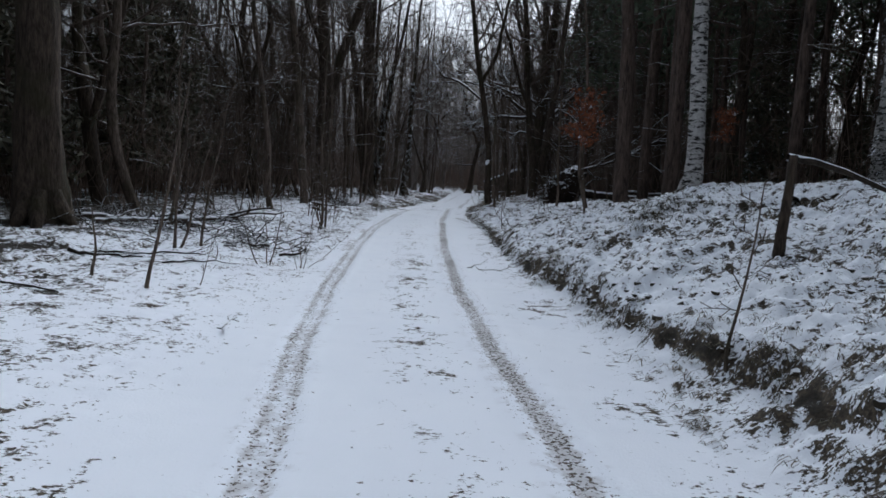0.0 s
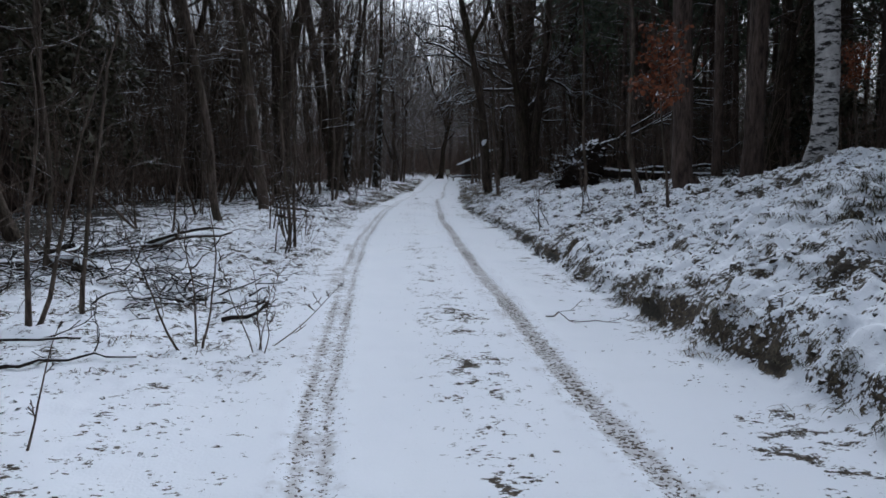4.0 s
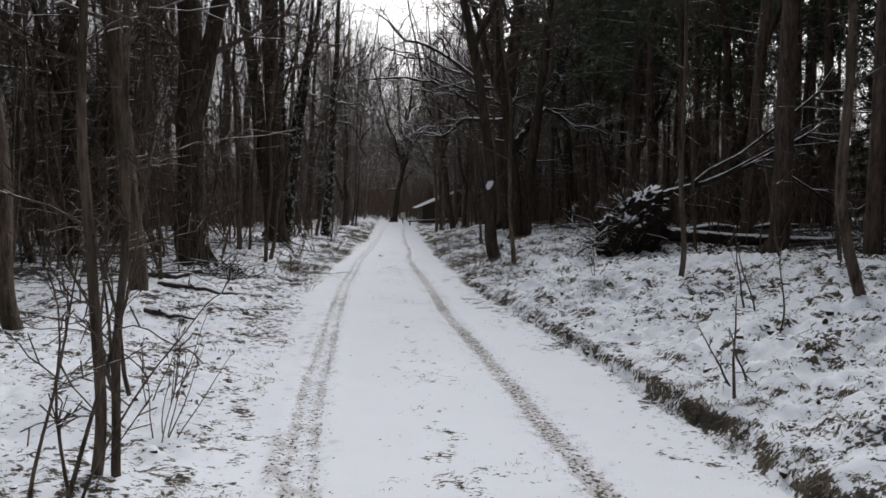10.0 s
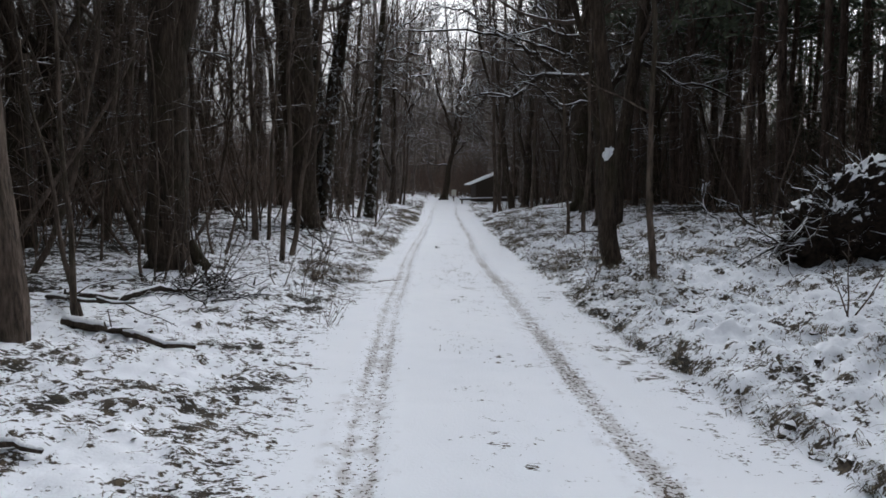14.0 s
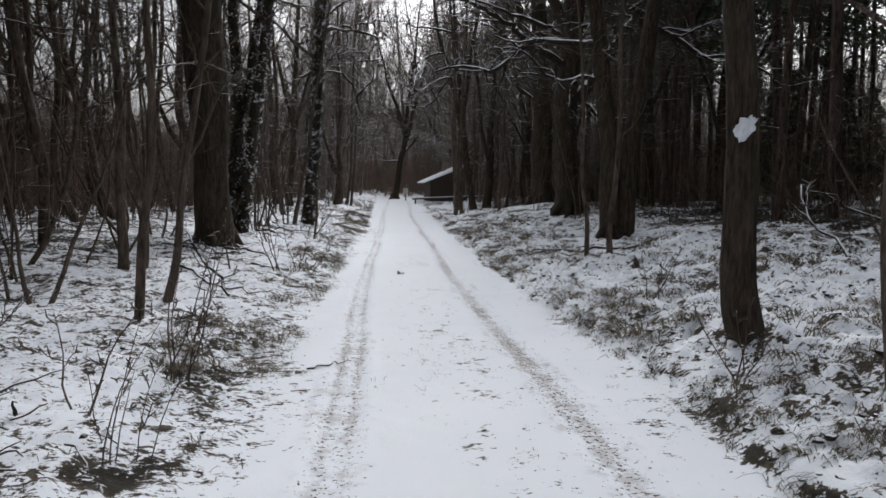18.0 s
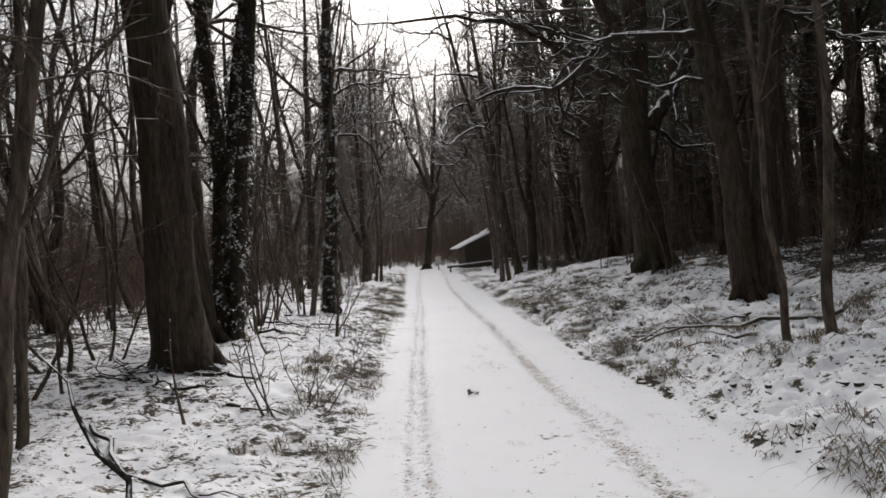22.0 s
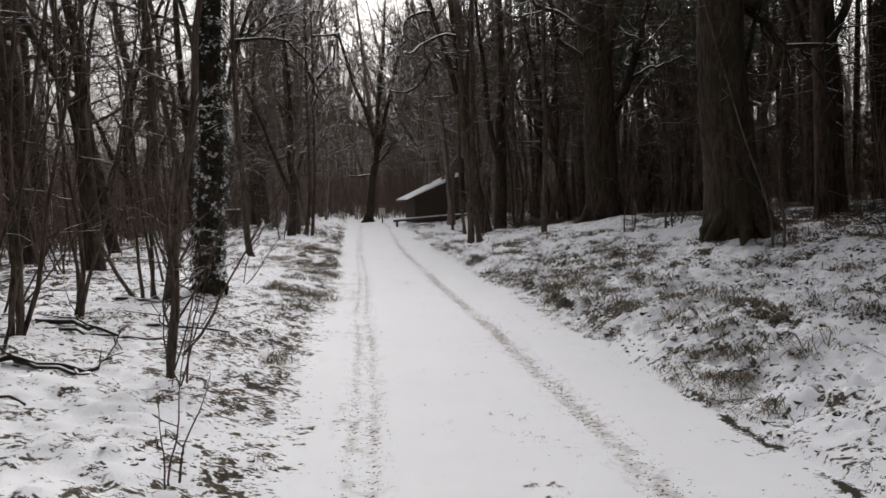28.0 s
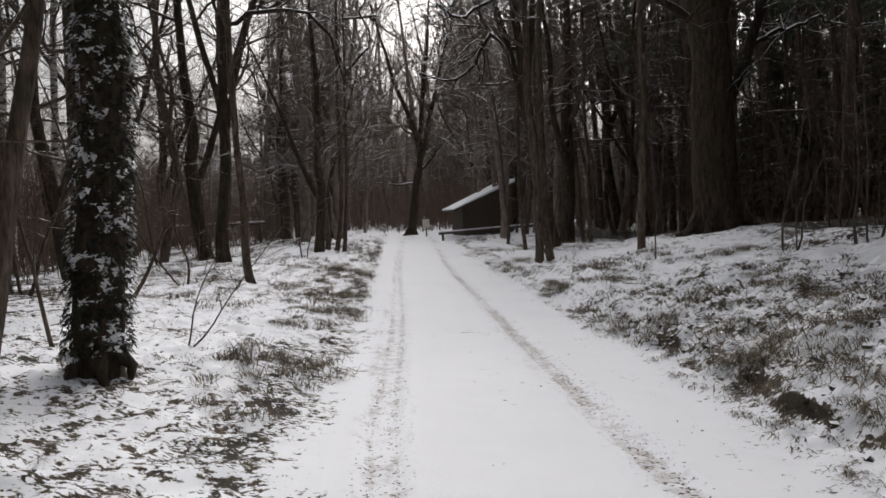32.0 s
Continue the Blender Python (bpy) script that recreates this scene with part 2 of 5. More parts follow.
M_BEECH = leaf_material("dry_beech_leaves", (0.10, 0.030, 0.014), (0.26, 0.09, 0.040), 0.66)
M_IVY = leaf_material("ivy_leaves", (0.014, 0.018, 0.010), (0.045, 0.042, 0.024), 0.53)
M_GRASS = leaf_material("withered_grass", (0.050, 0.042, 0.029), (0.200, 0.160, 0.108))
M_LEAFLITTER = leaf_material("leaf_litter", (0.022, 0.016, 0.011), (0.075, 0.048, 0.030))
M_SNOW = plain_material("packed_snow", (0.80, 0.83, 0.88), SNOW, 4.0, 0.8)
M_WOODBOARD = plain_material("weathered_boards", (0.050, 0.040, 0.032), (0.110, 0.088, 0.070), 12.0)
M_WHITEPAINT = plain_material("white_paint", (0.62, 0.61, 0.58), (0.78, 0.77, 0.74), 6.0, 0.6)
M_SIGN = plain_material("pale_sign", (0.50, 0.49, 0.42), (0.62, 0.60, 0.52), 6.0, 0.5)

# ---- plan of the road and the ground's height ----
PY = np.array([-60, 3, 6, 9, 13, 17, 21, 24, 27, 29, 33, 36, 39, 41, 45, 49, 56, 70, 97, 140, 400.])
P_LT = np.array([0.4, -0.8, -1.05, -1.33, -1.5, -1.5, -1.45, -1.4, -1.24, -1.16, -.93, -.75, -.5, -.4, -.1, .13, .5, 1.5, 3.4, 6, 20.])
P_RT = np.array([2.0, 0.78, .48, .24, .1, -.03, -.10, .05, .18, .29, .45, .68, 1.0, 1.2, 1.45, 1.75, 2.1, 3.1, 5.0, 7.6, 21.6])
P_LE = np.array([-.4, -1.7, -1.75, -1.9, -1.92, -1.97, -1.93, -1.93, -1.8, -1.72, -1.42, -1.2, -1.0, -.84, -.6, -.4, 0., .85, 2.2, 4.5, 18.])
P_RE = np.array([3.0, 1.6, 1.58, 1.3, 1.05, 1.12, .8, .7, .95, .88, 1.15, 1.5, 1.9, 2.05, 2.5, 2.75, 3.0, 3.9, 6.4, 9, 24.])


# foot of the crumbling bank on the right
C_Y = np.array([-60, 3, 4.6, 5.6, 6.7, 9, 10, 11, 12, 13, 14, 17, 21, 24, 27, 30, 34, 40, 46, 60, 400.])
C_X = np.array([3.4, 2.1, 2.0, 1.8, 1.68, 1.42, 1.3, 1.18, 1.08, 1.04, 1.0, .98, .84, .8, 1.0, 1.05, 1.3, 2.0, 2.7, 3.4, 24.4])


for table in (P_LT, P_RT, P_LE, P_RE):
    table += np.interp(PY, [3, 7, 9, 13, 17.5, 21], [.03, .04, .06, .07, .03, 0])
P_RE += np.interp(PY, [3, 7, 13, 16, 19, 23, 27, 29, 32, 36, 39, 42, 46, 60, 97], [-.04, -.10, -.10, -.08, 0, .12, 0, .12, .18, .15, -.05, -.2, -.3, -.25, 0])
P_RT += np.interp(PY, [3, 7, 11, 13.5, 16, 18, 22, 24, 26, 29, 33, 36, 39, 41, 45, 56, 97], [-.03, -.04, -.04, -.10, -.02, .09, .09, .05, 0, -.04, 0, .05, -.06, -.16, -.22, -.22, 0])
P_LT += np.interp(PY, [3, 5, 7, 10, 14, 16, 19, 22, 24, 26, 45], [-.01, -.11, -.11, -.04, -.04, -.09, -.05, -.01, .02, .02, -.04])
P_LE += np.interp(PY, [20, 25, 29, 33, 45, 52], [0, .06, .08, .02, .03, -.06])


def along(table, y):
    return np.interp(y, PY, table)


def hash2(ix, iy, seed):
    h = (ix * 374761393 + iy * 668265263 + seed * 974634777).astype(np.int64) & 0x7FFFFFFF
    h = ((h ^ (h >> 13)) * 1274126177) & 0x7FFFFFFF
    return ((h ^ (h >> 16)) & 0xFFFF) / 65535.0


def vnoise(x, y, scale, seed=0):
    x, y = np.asarray(x, float) * scale, np.asarray(y, float) * scale
    ix, iy = np.floor(x).astype(np.int64), np.floor(y).astype(np.int64)
    fx, fy = x - ix, y - iy
    fx, fy = fx * fx * (3 - 2 * fx), fy * fy * (3 - 2 * fy)
    a, b = hash2(ix, iy, seed), hash2(ix + 1, iy, seed)
    c, d = hash2(ix, iy + 1, seed), hash2(ix + 1, iy + 1, seed)
    return (a * (1 - fx) + b * fx) * (1 - fy) + (c * (1 - fx) + d * fx) * fy - 0.5


def smooth(v, lo, hi):
    t = np.clip((np.asarray(v, float) - lo) / (hi - lo), 0, 1)
    return t * t * (3 - 2 * t)


def lie_of_land(x, y):
    """The long swell of the ground along the road and its slight fall to the right."""
    swell = np.interp(y, [-60, 3, 7, 9, 10.5, 12, 14, 17, 21, 24, 26, 28, 31, 32.5, 34.5, 37, 39, 42, 51, 58, 71, 82, 110, 150],
                      [-.35, -.09, -.05, -.01, .04, .09, .13, .16, .18, .19, .19, .15, .12, .08, .02, -.05, -.06, -.06, -.20, -.17, -.02, -.03, .25, .6])
    fall = np.interp(y, [3, 9, 12, 23, 26, 31, 34, 37, 42, 60, 75], [-.012, -.012, -.024, -.024, .003, 0, -.015, -.038, -.04, -.035, -.01])
    return swell + fall * np.clip(x - .5 * (along(P_LT, y) + along(P_RT, y)), -7, 8)


def base_height(x, y):
    """Height of the ground without its small lumps."""
    x, y = np.asarray(x, float), np.asarray(y, float)
    u, v = x - along(P_RE, y), along(P_LE, y) - x
    rise = lie_of_land(x, y)
    step = np.interp(y, [-10, 2, 15, 20, 24, 34, 44], [.25, .25, .23, .17, .12, .08, .12])
    hill = np.interp(u, [0, .3, 1, 2, 4, 8, 30, 200], [0, .02, .15, .27, .55, .70, .8, .5])
    swell = np.interp(y, [-10, 8, 14, 18, 24, 40, 46, 51, 57, 64, 90], [2.4, 2.4, 1.9, 1.3, 1.0, 1.5, 1.6, 1.7, .8, .3, .2])
    c = x - np.interp(y, C_Y, C_X) + .16 * vnoise(x, y, 1.5, 41) + .08 * vnoise(x, y, 5.0, 42)
    right = step * (.35 * smooth(u, 0, .4) + .65 * smooth(c, 0.0, 0.2)) + hill * swell
    left = np.interp(v, [0, .3, .8, 2, 6, 40, 200], [0, .03, .09, .16, .24, .3, .3]) * np.interp(y, [6, 12, 26, 30, 34, 38, 44, 60], [.5, .8, 1.1, 1.5, 2.5, 2.2, 1.9, 1.7])
    mound = .26 * np.exp(-((x - 3.3) ** 2 / 1.6 + (y - 10.6) ** 2 / 3.0)) + .12 * np.exp(-((x - 4.8) ** 2 / 2.2 + (y - 14.0) ** 2 / 3.0))
    mound = mound + .13 * np.exp(-((x - 1.85) ** 2 / .5 + (y - 25.8) ** 2 / 1.2))
    mound = mound + .05 * np.exp(-((x - 6.5) ** 2 / 5 + (y - 47.0) ** 2 / 30.0))
    return rise + np.where(u > 0, right, 0) + np.where(v > 0, left, 0) + mound


def ground_height(x, y):
    x, y = np.asarray(x, float), np.asarray(y, float)
    le, re = along(P_LE, y), along(P_RE, y)
    edge = vnoise(x, y, 1.6, 5) * .25
    verge = np.maximum(smooth(x - re + edge, -.05, .35), smooth(le - x + edge, -.05, .5))
    knobs = np.abs(vnoise(x + .1 * vnoise(x, y, 3, 43), y, 5.5, 44)) * .15 + np.abs(vnoise(x, y, 11.0, 45)) * .10 - .05
    lumps = .14 * vnoise(x, y, .9, 1) + .10 * vnoise(x, y, 2.7, 2) + .05 * vnoise(x, y, 13, 4) + knobs
    lumps = lumps * (1 - .75 * (1 - smooth(y, 8.5, 11.5)) * (x < le) * (1 - smooth(le - x, 1.5, 3.0)))
    right = smooth(x - re, 0, .5)
    verge = verge * (1 - .85 * smooth(y, 60, 85))
    z = base_height(x, y) + verge * lumps * (.55 + .55 * right)
    z = z + .012 * vnoise(x, y, 2.0, 6) + .008 * vnoise(x, y, 7.0, 7)
    depth = np.interp(y, [0, 22, 30, 60], [.016, .018, .024, .028])
    for table in (P_LT, P_RT):
        d = x - along(table, y) - .03 * vnoise(y, y * 0, .7, 8)
        z = z - depth * np.exp(-(d / .12) ** 4) + .006 * np.exp(-((np.abs(d) - .16) / .04) ** 2)
        z = z + .008 * np.exp(-(d / .11) ** 4) * vnoise(x * 1.5, y * 2.2, 6.0, 9)
    mid = .5 * (along(P_LT, y) + along(P_RT, y)) + .18
    return z + .03 * np.exp(-((x - mid) / .4) ** 2)


def bare_cover(x, y):
    """How much of the ground shows through the snow, 0 to 1."""
    le, re, lt, rt = (along(t, y) for t in (P_LE, P_RE, P_LT, P_RT))
    edge = vnoise(x, y, 1.3, 5) * .5
    u, v = x - re + edge, le - x + edge
    cover = np.full(x.shape, .03)
    strength = np.interp(y, [0, 14, 24, 32, 60], [.41, .40, .33, .25, .22]) + .16 * vnoise(y, x * 0, .9, 17) + .12 * vnoise(y, x * 0, 3.1, 18)
    for c, k in ((lt, .88), (rt, 1.0)):
        d = np.abs(x - c - .03 * vnoise(y, y * 0, .7, 8))
        shape = (1 - smooth(d, .045, .115)) if k == 1.0 else np.exp(-((d - .075) / .032) ** 2) + .45 * (1 - smooth(d, .02, .09))
        cover = np.maximum(cover, strength * k * shape)
    mid = .5 * (lt + rt) + .18
    cover = np.maximum(cover, (np.interp(y, [0, 10, 22, 40], [.44, .27, .16, .08]) + .26 * vnoise(x, y, .8, 11) + .22 * vnoise(x, y, 2.4, 20) + .34 * vnoise(x, y, 8.0, 21)) * np.exp(-((x - mid) / .45) ** 2))
    side = np.maximum(smooth(u, -.12, .25), smooth(v, -.1, .5))
    wild = np.where(x > 0, np.interp(y, [4, 9, 14, 26, 34], [.28, .31, .35, .34, .285]), .345) + .20 * vnoise(x, y, .55, 12) + .26 * vnoise(x, y, 2.2, 13) + .36 * vnoise(x, y, 6.5, 19)
    deep = np.where(x < 0, smooth(le - x, 2.0, 5.5) * np.interp(y, [10, 26, 40], [.34, .30, .16]), smooth(x - re, 3.0, 6.5) * .38)
    open_left = (1 - smooth(y, 6.5, 10.5)) * (x < -1)
    wild = wild - .09 * open_left * (1 - smooth(le - x, .8, 2.8))
    fringe = np.where(x > 0, smooth(u, -.85, -.05) * np.interp(y, [3, 12, 26, 34], [.32, .32, .26, .16]), smooth(v, -.4, 0) * .22)
    cover = np.maximum(cover, fringe * (1 + 1.1 * vnoise(x, y, 2.0, 23) + 1.2 * vnoise(x, y, 7.0, 24)))
    cover = cover * (1 - side) + side * np.clip(wild + deep, .05, .95)
    c = x - np.interp(y, C_Y, C_X) + .16 * vnoise(x, y, 1.5, 41) + .08 * vnoise(x, y, 5.0, 42)
    # bank's cut: bare earth, with the shade under its overhang added as cover
    cut = np.exp(-((c - .08) / .065) ** 2) * (np.interp(y, [2, 14, 18, 24, 34, 46], [.36, .40, .38, .36, .28, .2]) + .7 * vnoise(x, y, .8, 14) + 1.2 * vnoise(x, y, 4.0, 46))
    brush = np.exp(-((le - x - .25) / .3) ** 2) * np.interp(y, [10, 26, 44], [0, .14, .18])
    return np.clip(np.maximum(cover, cut) + brush, 0, 1)


def gz(x, y):
    return float(ground_height(np.array([float(x)]), np.array([float(y)]))[0])


# ---- mesh helpers ----
class Build:
    """Collects vertices and faces."""

    def __init__(self):
        self.v, self.f = [], []

    def add(self, verts, faces):
        k = len(self.v)
        self.v.extend(map(tuple, verts))
        self.f.extend(tuple(i + k for i in f) for f in faces)

    def tube(self, pts, radii, sides=6, cap=True, rng=None, rough=0.0):
        pts = np.asarray(pts, float)
        tang = np.gradient(pts, axis=0)
        tang /= np.linalg.norm(tang, axis=1)[:, None] + 1e-9
        ref = np.array([1.0, 0, 0]) if abs(tang[0][0]) < .8 else np.array([0, 1.0, 0])
        a = np.cross(tang, ref)
        a /= np.linalg.norm(a, axis=1)[:, None] + 1e-9
        b = np.cross(tang, a)
        ang = np.arange(sides) * 2 * np.pi / sides
        r = np.asarray(radii, float)[:, None] * np.ones(sides)
        if rng is not None and rough:
            r = r * (1 + rng.uniform(-rough, rough, r.shape))
        ring = pts[:, None] + r[..., None] * (np.cos(ang)[None, :, None] * a[:, None] + np.sin(ang)[None, :, None] * b[:, None])
        n = len(pts)
        faces = [(i * sides + j, i * sides + (j + 1) % sides, (i + 1) * sides + (j + 1) % sides, (i + 1) * sides + j) for i in range(n - 1) for j in range(sides)]
        if cap:
            faces.append(tuple(range((n - 1) * sides, n * sides)))
        self.add(ring.reshape(-1, 3), faces)

    def box(self, x0, y0, z0, x1, y1, z1, rot=None):
        v = [Vector((x, y, z)) for x in (x0, x1) for y in (y0, y1) for z in (z0, z1)]
        if rot is not None:
            v = [rot @ p for p in v]
        self.add(v, [(0, 1, 3, 2), (4, 6, 7, 5), (0, 4, 5, 1), (2, 3, 7, 6), (0, 2, 6, 4), (1, 5, 7, 3)])

    def mesh(self, name, mat, flat=False):
        me = bpy.data.meshes.new(name)
        me.from_pydata(self.v, [], self.f)
        me.materials.append(mat)
        if not flat:
            me.polygons.foreach_set("use_smooth", [True] * len(me.polygons))
        me.update()
        return me


def part(name, build, mat, parent, label="", flat=False):
    ob = new(name, build.mesh(name, mat, flat))
    ob.parent = parent
    if label:
        ob["label"] = label
    return ob


def thing(name, x, y, z=None, label="", category="", group="", kind=""):
    ob = new(name)
    ob.empty_display_size = .2
    ob.matrix_basis = pose(x, y, gz(x, y) - .03 if z is None else z)
    return tagged(ob, label, category, group, kind)


# ---- ground: one sheet to the horizon ----
def grade(lo, hi, fine, far_lo, far_hi, grow=1.19):
    mid = list(np.arange(lo, hi, fine))
    up, d = [], fine
    while (up[-1] if up else hi) < far_hi:
        d *= grow
        up.append((up[-1] if up else hi) + d)
    down, d = [], fine
    while (down[-1] if down else lo) > far_lo:
        d *= grow
        down.append((down[-1] if down else lo) - d)
    return np.array(down[::-1] + mid + [hi] + up)


def build_ground():
    xs, ys = grade(-4.4, 4.6, .036, -500, 500), grade(2.2, 46, .045, -400, 700)
    gx, gy = np.meshgrid(xs, ys)
    flat_x, flat_y = gx.ravel(), gy.ravel()
    z = ground_height(flat_x, flat_y)
    co = np.stack([flat_x, flat_y, z], 1).astype(np.float32)
    nx, ny = len(xs), len(ys)
    i = (np.arange(ny - 1)[:, None] * nx + np.arange(nx - 1)[None]).ravel()
    quads = np.stack([i, i + 1, i + nx + 1, i + nx], 1).astype(np.int32)
    me = bpy.data.meshes.new("ground")
    me.vertices.add(len(co))
    me.vertices.foreach_set("co", co.ravel())
    me.loops.add(quads.size)
    me.loops.foreach_set("vertex_index", quads.ravel())
    me.polygons.add(len(quads))
    me.polygons.foreach_set("loop_start", np.arange(0, quads.size, 4, dtype=np.int32))
    me.polygons.foreach_set("use_smooth", np.ones(len(quads), dtype=bool))
    me.update()
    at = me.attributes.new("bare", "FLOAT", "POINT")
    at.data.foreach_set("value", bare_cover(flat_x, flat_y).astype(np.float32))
    at = me.attributes.new("rut", "FLOAT", "POINT")
    left_d, right_d = flat_x - along(P_LT, flat_y), flat_x - along(P_RT, flat_y)
    near = np.minimum(np.abs(left_d), np.abs(right_d))
    side = me.attributes.new("across", "FLOAT", "POINT")
    side.data.foreach_set("value", np.where(np.abs(left_d) < np.abs(right_d), left_d, right_d).astype(np.float32))
    at = me.attributes["rut"]
    at.data.foreach_set("value", (1 - smooth(near, .16, .24)).astype(np.float32))
    me.materials.append(M_GROUND)
    tagged(new("ground", me), "snow-dusted forest floor and rutted dirt track", "ground", kind="structure")


build_ground()

# ---- trees ----
def wander(rng, start, way, length, n, bend=.12, lift=0.0):
    p, d = np.array(start, float), np.array(way, float)
    d /= np.linalg.norm(d)
    pts = [p.copy()]
    for _ in range(n):
        d = d + rng.normal(0, bend, 3) + np.array([0, 0, lift])
        d /= np.linalg.norm(d)
        p = p + d * length / n
        pts.append(p.copy())
    return np.array(pts)


def branch(rng, b, start, way, length, r, level, lift=.05, twigs=1.0, bend=.26, sides=5):
    n = (1 if length < .3 else 2, 4, 6, 12)[level]
    pts = wander(rng, start, way, length, n, bend, lift)
    b.tube(pts, np.maximum(np.linspace(r, r * .25, n + 1), .0035), (3, 3, 4, 6)[level], cap=False)
    if level <= 0:
        return
    count = int(np.clip((0, 6.5, 3.4, 2.4)[level] * length * twigs, 3, 11))
    for k in range(count):
        t = rng.uniform(.15, .98)
        i = min(int(t * n), n - 1)
        at = pts[i] + (pts[i + 1] - pts[i]) * (t * n - i)
        d = pts[i + 1] - pts[i]
        d = d / np.linalg.norm(d)
        side = rng.normal(0, 1, 3)
        side -= d * (side @ d)
        side /= np.linalg.norm(side) + 1e-9
        w = d * .8 + side * .85 + np.array([0, 0, .12])
        branch(rng, b, at, w, length * rng.uniform(.3, .6) * (1.15 - .5 * t), max(r * (1 - .7 * t) * .5, .004), level - 1, lift, twigs, bend)


def stem(rng, b, base, top, r0, n=12, sides=9, wig=.04, flare=.5, taper=.75, rough=.07, gnarl=0.0):
    base, top = np.array(base, float), np.array(top, float)
    t = np.linspace(0, 1, n + 1) ** 1.3
    off = np.cumsum(rng.normal(0, wig, (n + 1, 3)), axis=0) * [1, 1, 0]
    off[1:-1] = (off[:-2] + off[1:-1] * 2 + off[2:]) / 4
    off -= off[0]
    if gnarl:
        fine = np.linspace(0, 1, n * 4 + 1) ** 1.45
        soft = np.stack([np.interp(fine, t, off[:, k]) for k in range(3)], 1)
        for _ in range(4):
            soft[1:-1] = (soft[:-2] + soft[1:-1] * 2 + soft[2:]) / 4
        t, off = fine, soft
    pts = base + (top - base) * t[:, None] + off
    h = t * np.linalg.norm(top - base)
    rad = r0 * (1 - taper * t) + r0 * flare * np.exp(-h / .28)
    if not gnarl:
        b.tube(pts, rad, sides, True, rng, rough)
        return pts, rad
    k = Build()
    k.tube(pts, rad, sides, True)
    seed = Vector((*rng.uniform(0, 50, 2), 0))
    out = []
    for q, v in enumerate(k.v):
        c = pts[min(q // sides, len(pts) - 1)]
        d = (Vector(v) - Vector(c))
        e = d.normalized() if d.length > 1e-6 else d
        p = Vector((e.x, e.y, 0))
        zz = c[2]
        w = .13 * noise.noise(p * 1.3 + seed + Vector((0, 0, zz * .7))) + .11 * noise.noise(p * 3.4 + seed + Vector((0, 0, zz * .55))) + .07 * noise.noise(p * 5 + seed + Vector((0, 0, zz * 3.2)))
        out.append(Vector(c) + d * (1 + gnarl * w * (1 + 1.6 * math.exp(-max(zz - base[2], 0) / .5))))
    b.add(out, k.f)
    return pts, rad


def on_stem(pts, rad, h):
    i = int(np.clip(np.searchsorted(pts[:, 2], h) - 1, 0, len(pts) - 2))
    t = np.clip((h - pts[i, 2]) / max(pts[i + 1, 2] - pts[i, 2], 1e-6), 0, 1)
    return pts[i] + (pts[i + 1] - pts[i]) * t, rad[i] + (rad[i + 1] - rad[i]) * t


def crown_on(rng, b, pts, rad, lo, count, length, lift=.06, level=2, twigs=1.0, up=.55):
    top = pts[-1, 2]
    lo = min(lo, top * .7)
    for k in range(count):
        h = lo + (top - lo) * ((k + rng.uniform(0, 1)) / count) ** .85
        p, r = on_stem(pts, rad, h)
        az = rng.uniform(0, 2 * np.pi)
        s = 1 - .45 * (h - lo) / max(top - lo, .1)
        branch(rng, b, p, (math.cos(az), math.sin(az), up + rng.uniform(-.3, .3)), length * s * rng.uniform(.6, 1.2), min(r * .55, .09) * rng.uniform(.6, 1), level, lift, twigs)


def root_flare(rng, b, r, count=6):
    for k in range(count):
        az = 2 * np.pi * (k + rng.uniform(-.3, .3)) / count
        d = np.array([math.cos(az), math.sin(az), 0])
        reach = r * rng.uniform(1.5, 2.5)
        pts = [d * r * .55 + [0, 0, r * 1.5], d * r * 1.0 + [0, 0, r * .55], d * r * 1.35 + [0, 0, r * rng.uniform(.05, .3)], d * reach + [*rng.normal(0, r * .25, 2), -.1]]
        b.tube(pts, [r * .30, r * .34, r * .24, r * .06], 6, False)


def ivy_on(rng, pts, rad, lo, hi, count):
    b = Build()
    for _ in range(count):
        h = lo + (hi - lo) * rng.uniform(0, 1) ** 1.15
        p, r = on_stem(pts, rad, h)
        az = rng.uniform(0, 2 * np.pi)
        o = np.array([math.cos(az), math.sin(az), 0.0])
        c = p + o * (r + rng.uniform(.005, .06))
        s = rng.uniform(.014, .032)
        side = np.array([-o[1], o[0], 0])
        dn = np.array([o[0] * .8, o[1] * .8, -.7]) * s
        tip = c + dn * 1.6 + rng.normal(0, .01, 3)
        b.add([c, c + side * s + dn * .5 + [0, 0, .012], tip, c - side * s + dn * .5 + [0, 0, .012]], [(0, 1, 2), (0, 2, 3)])
    return b


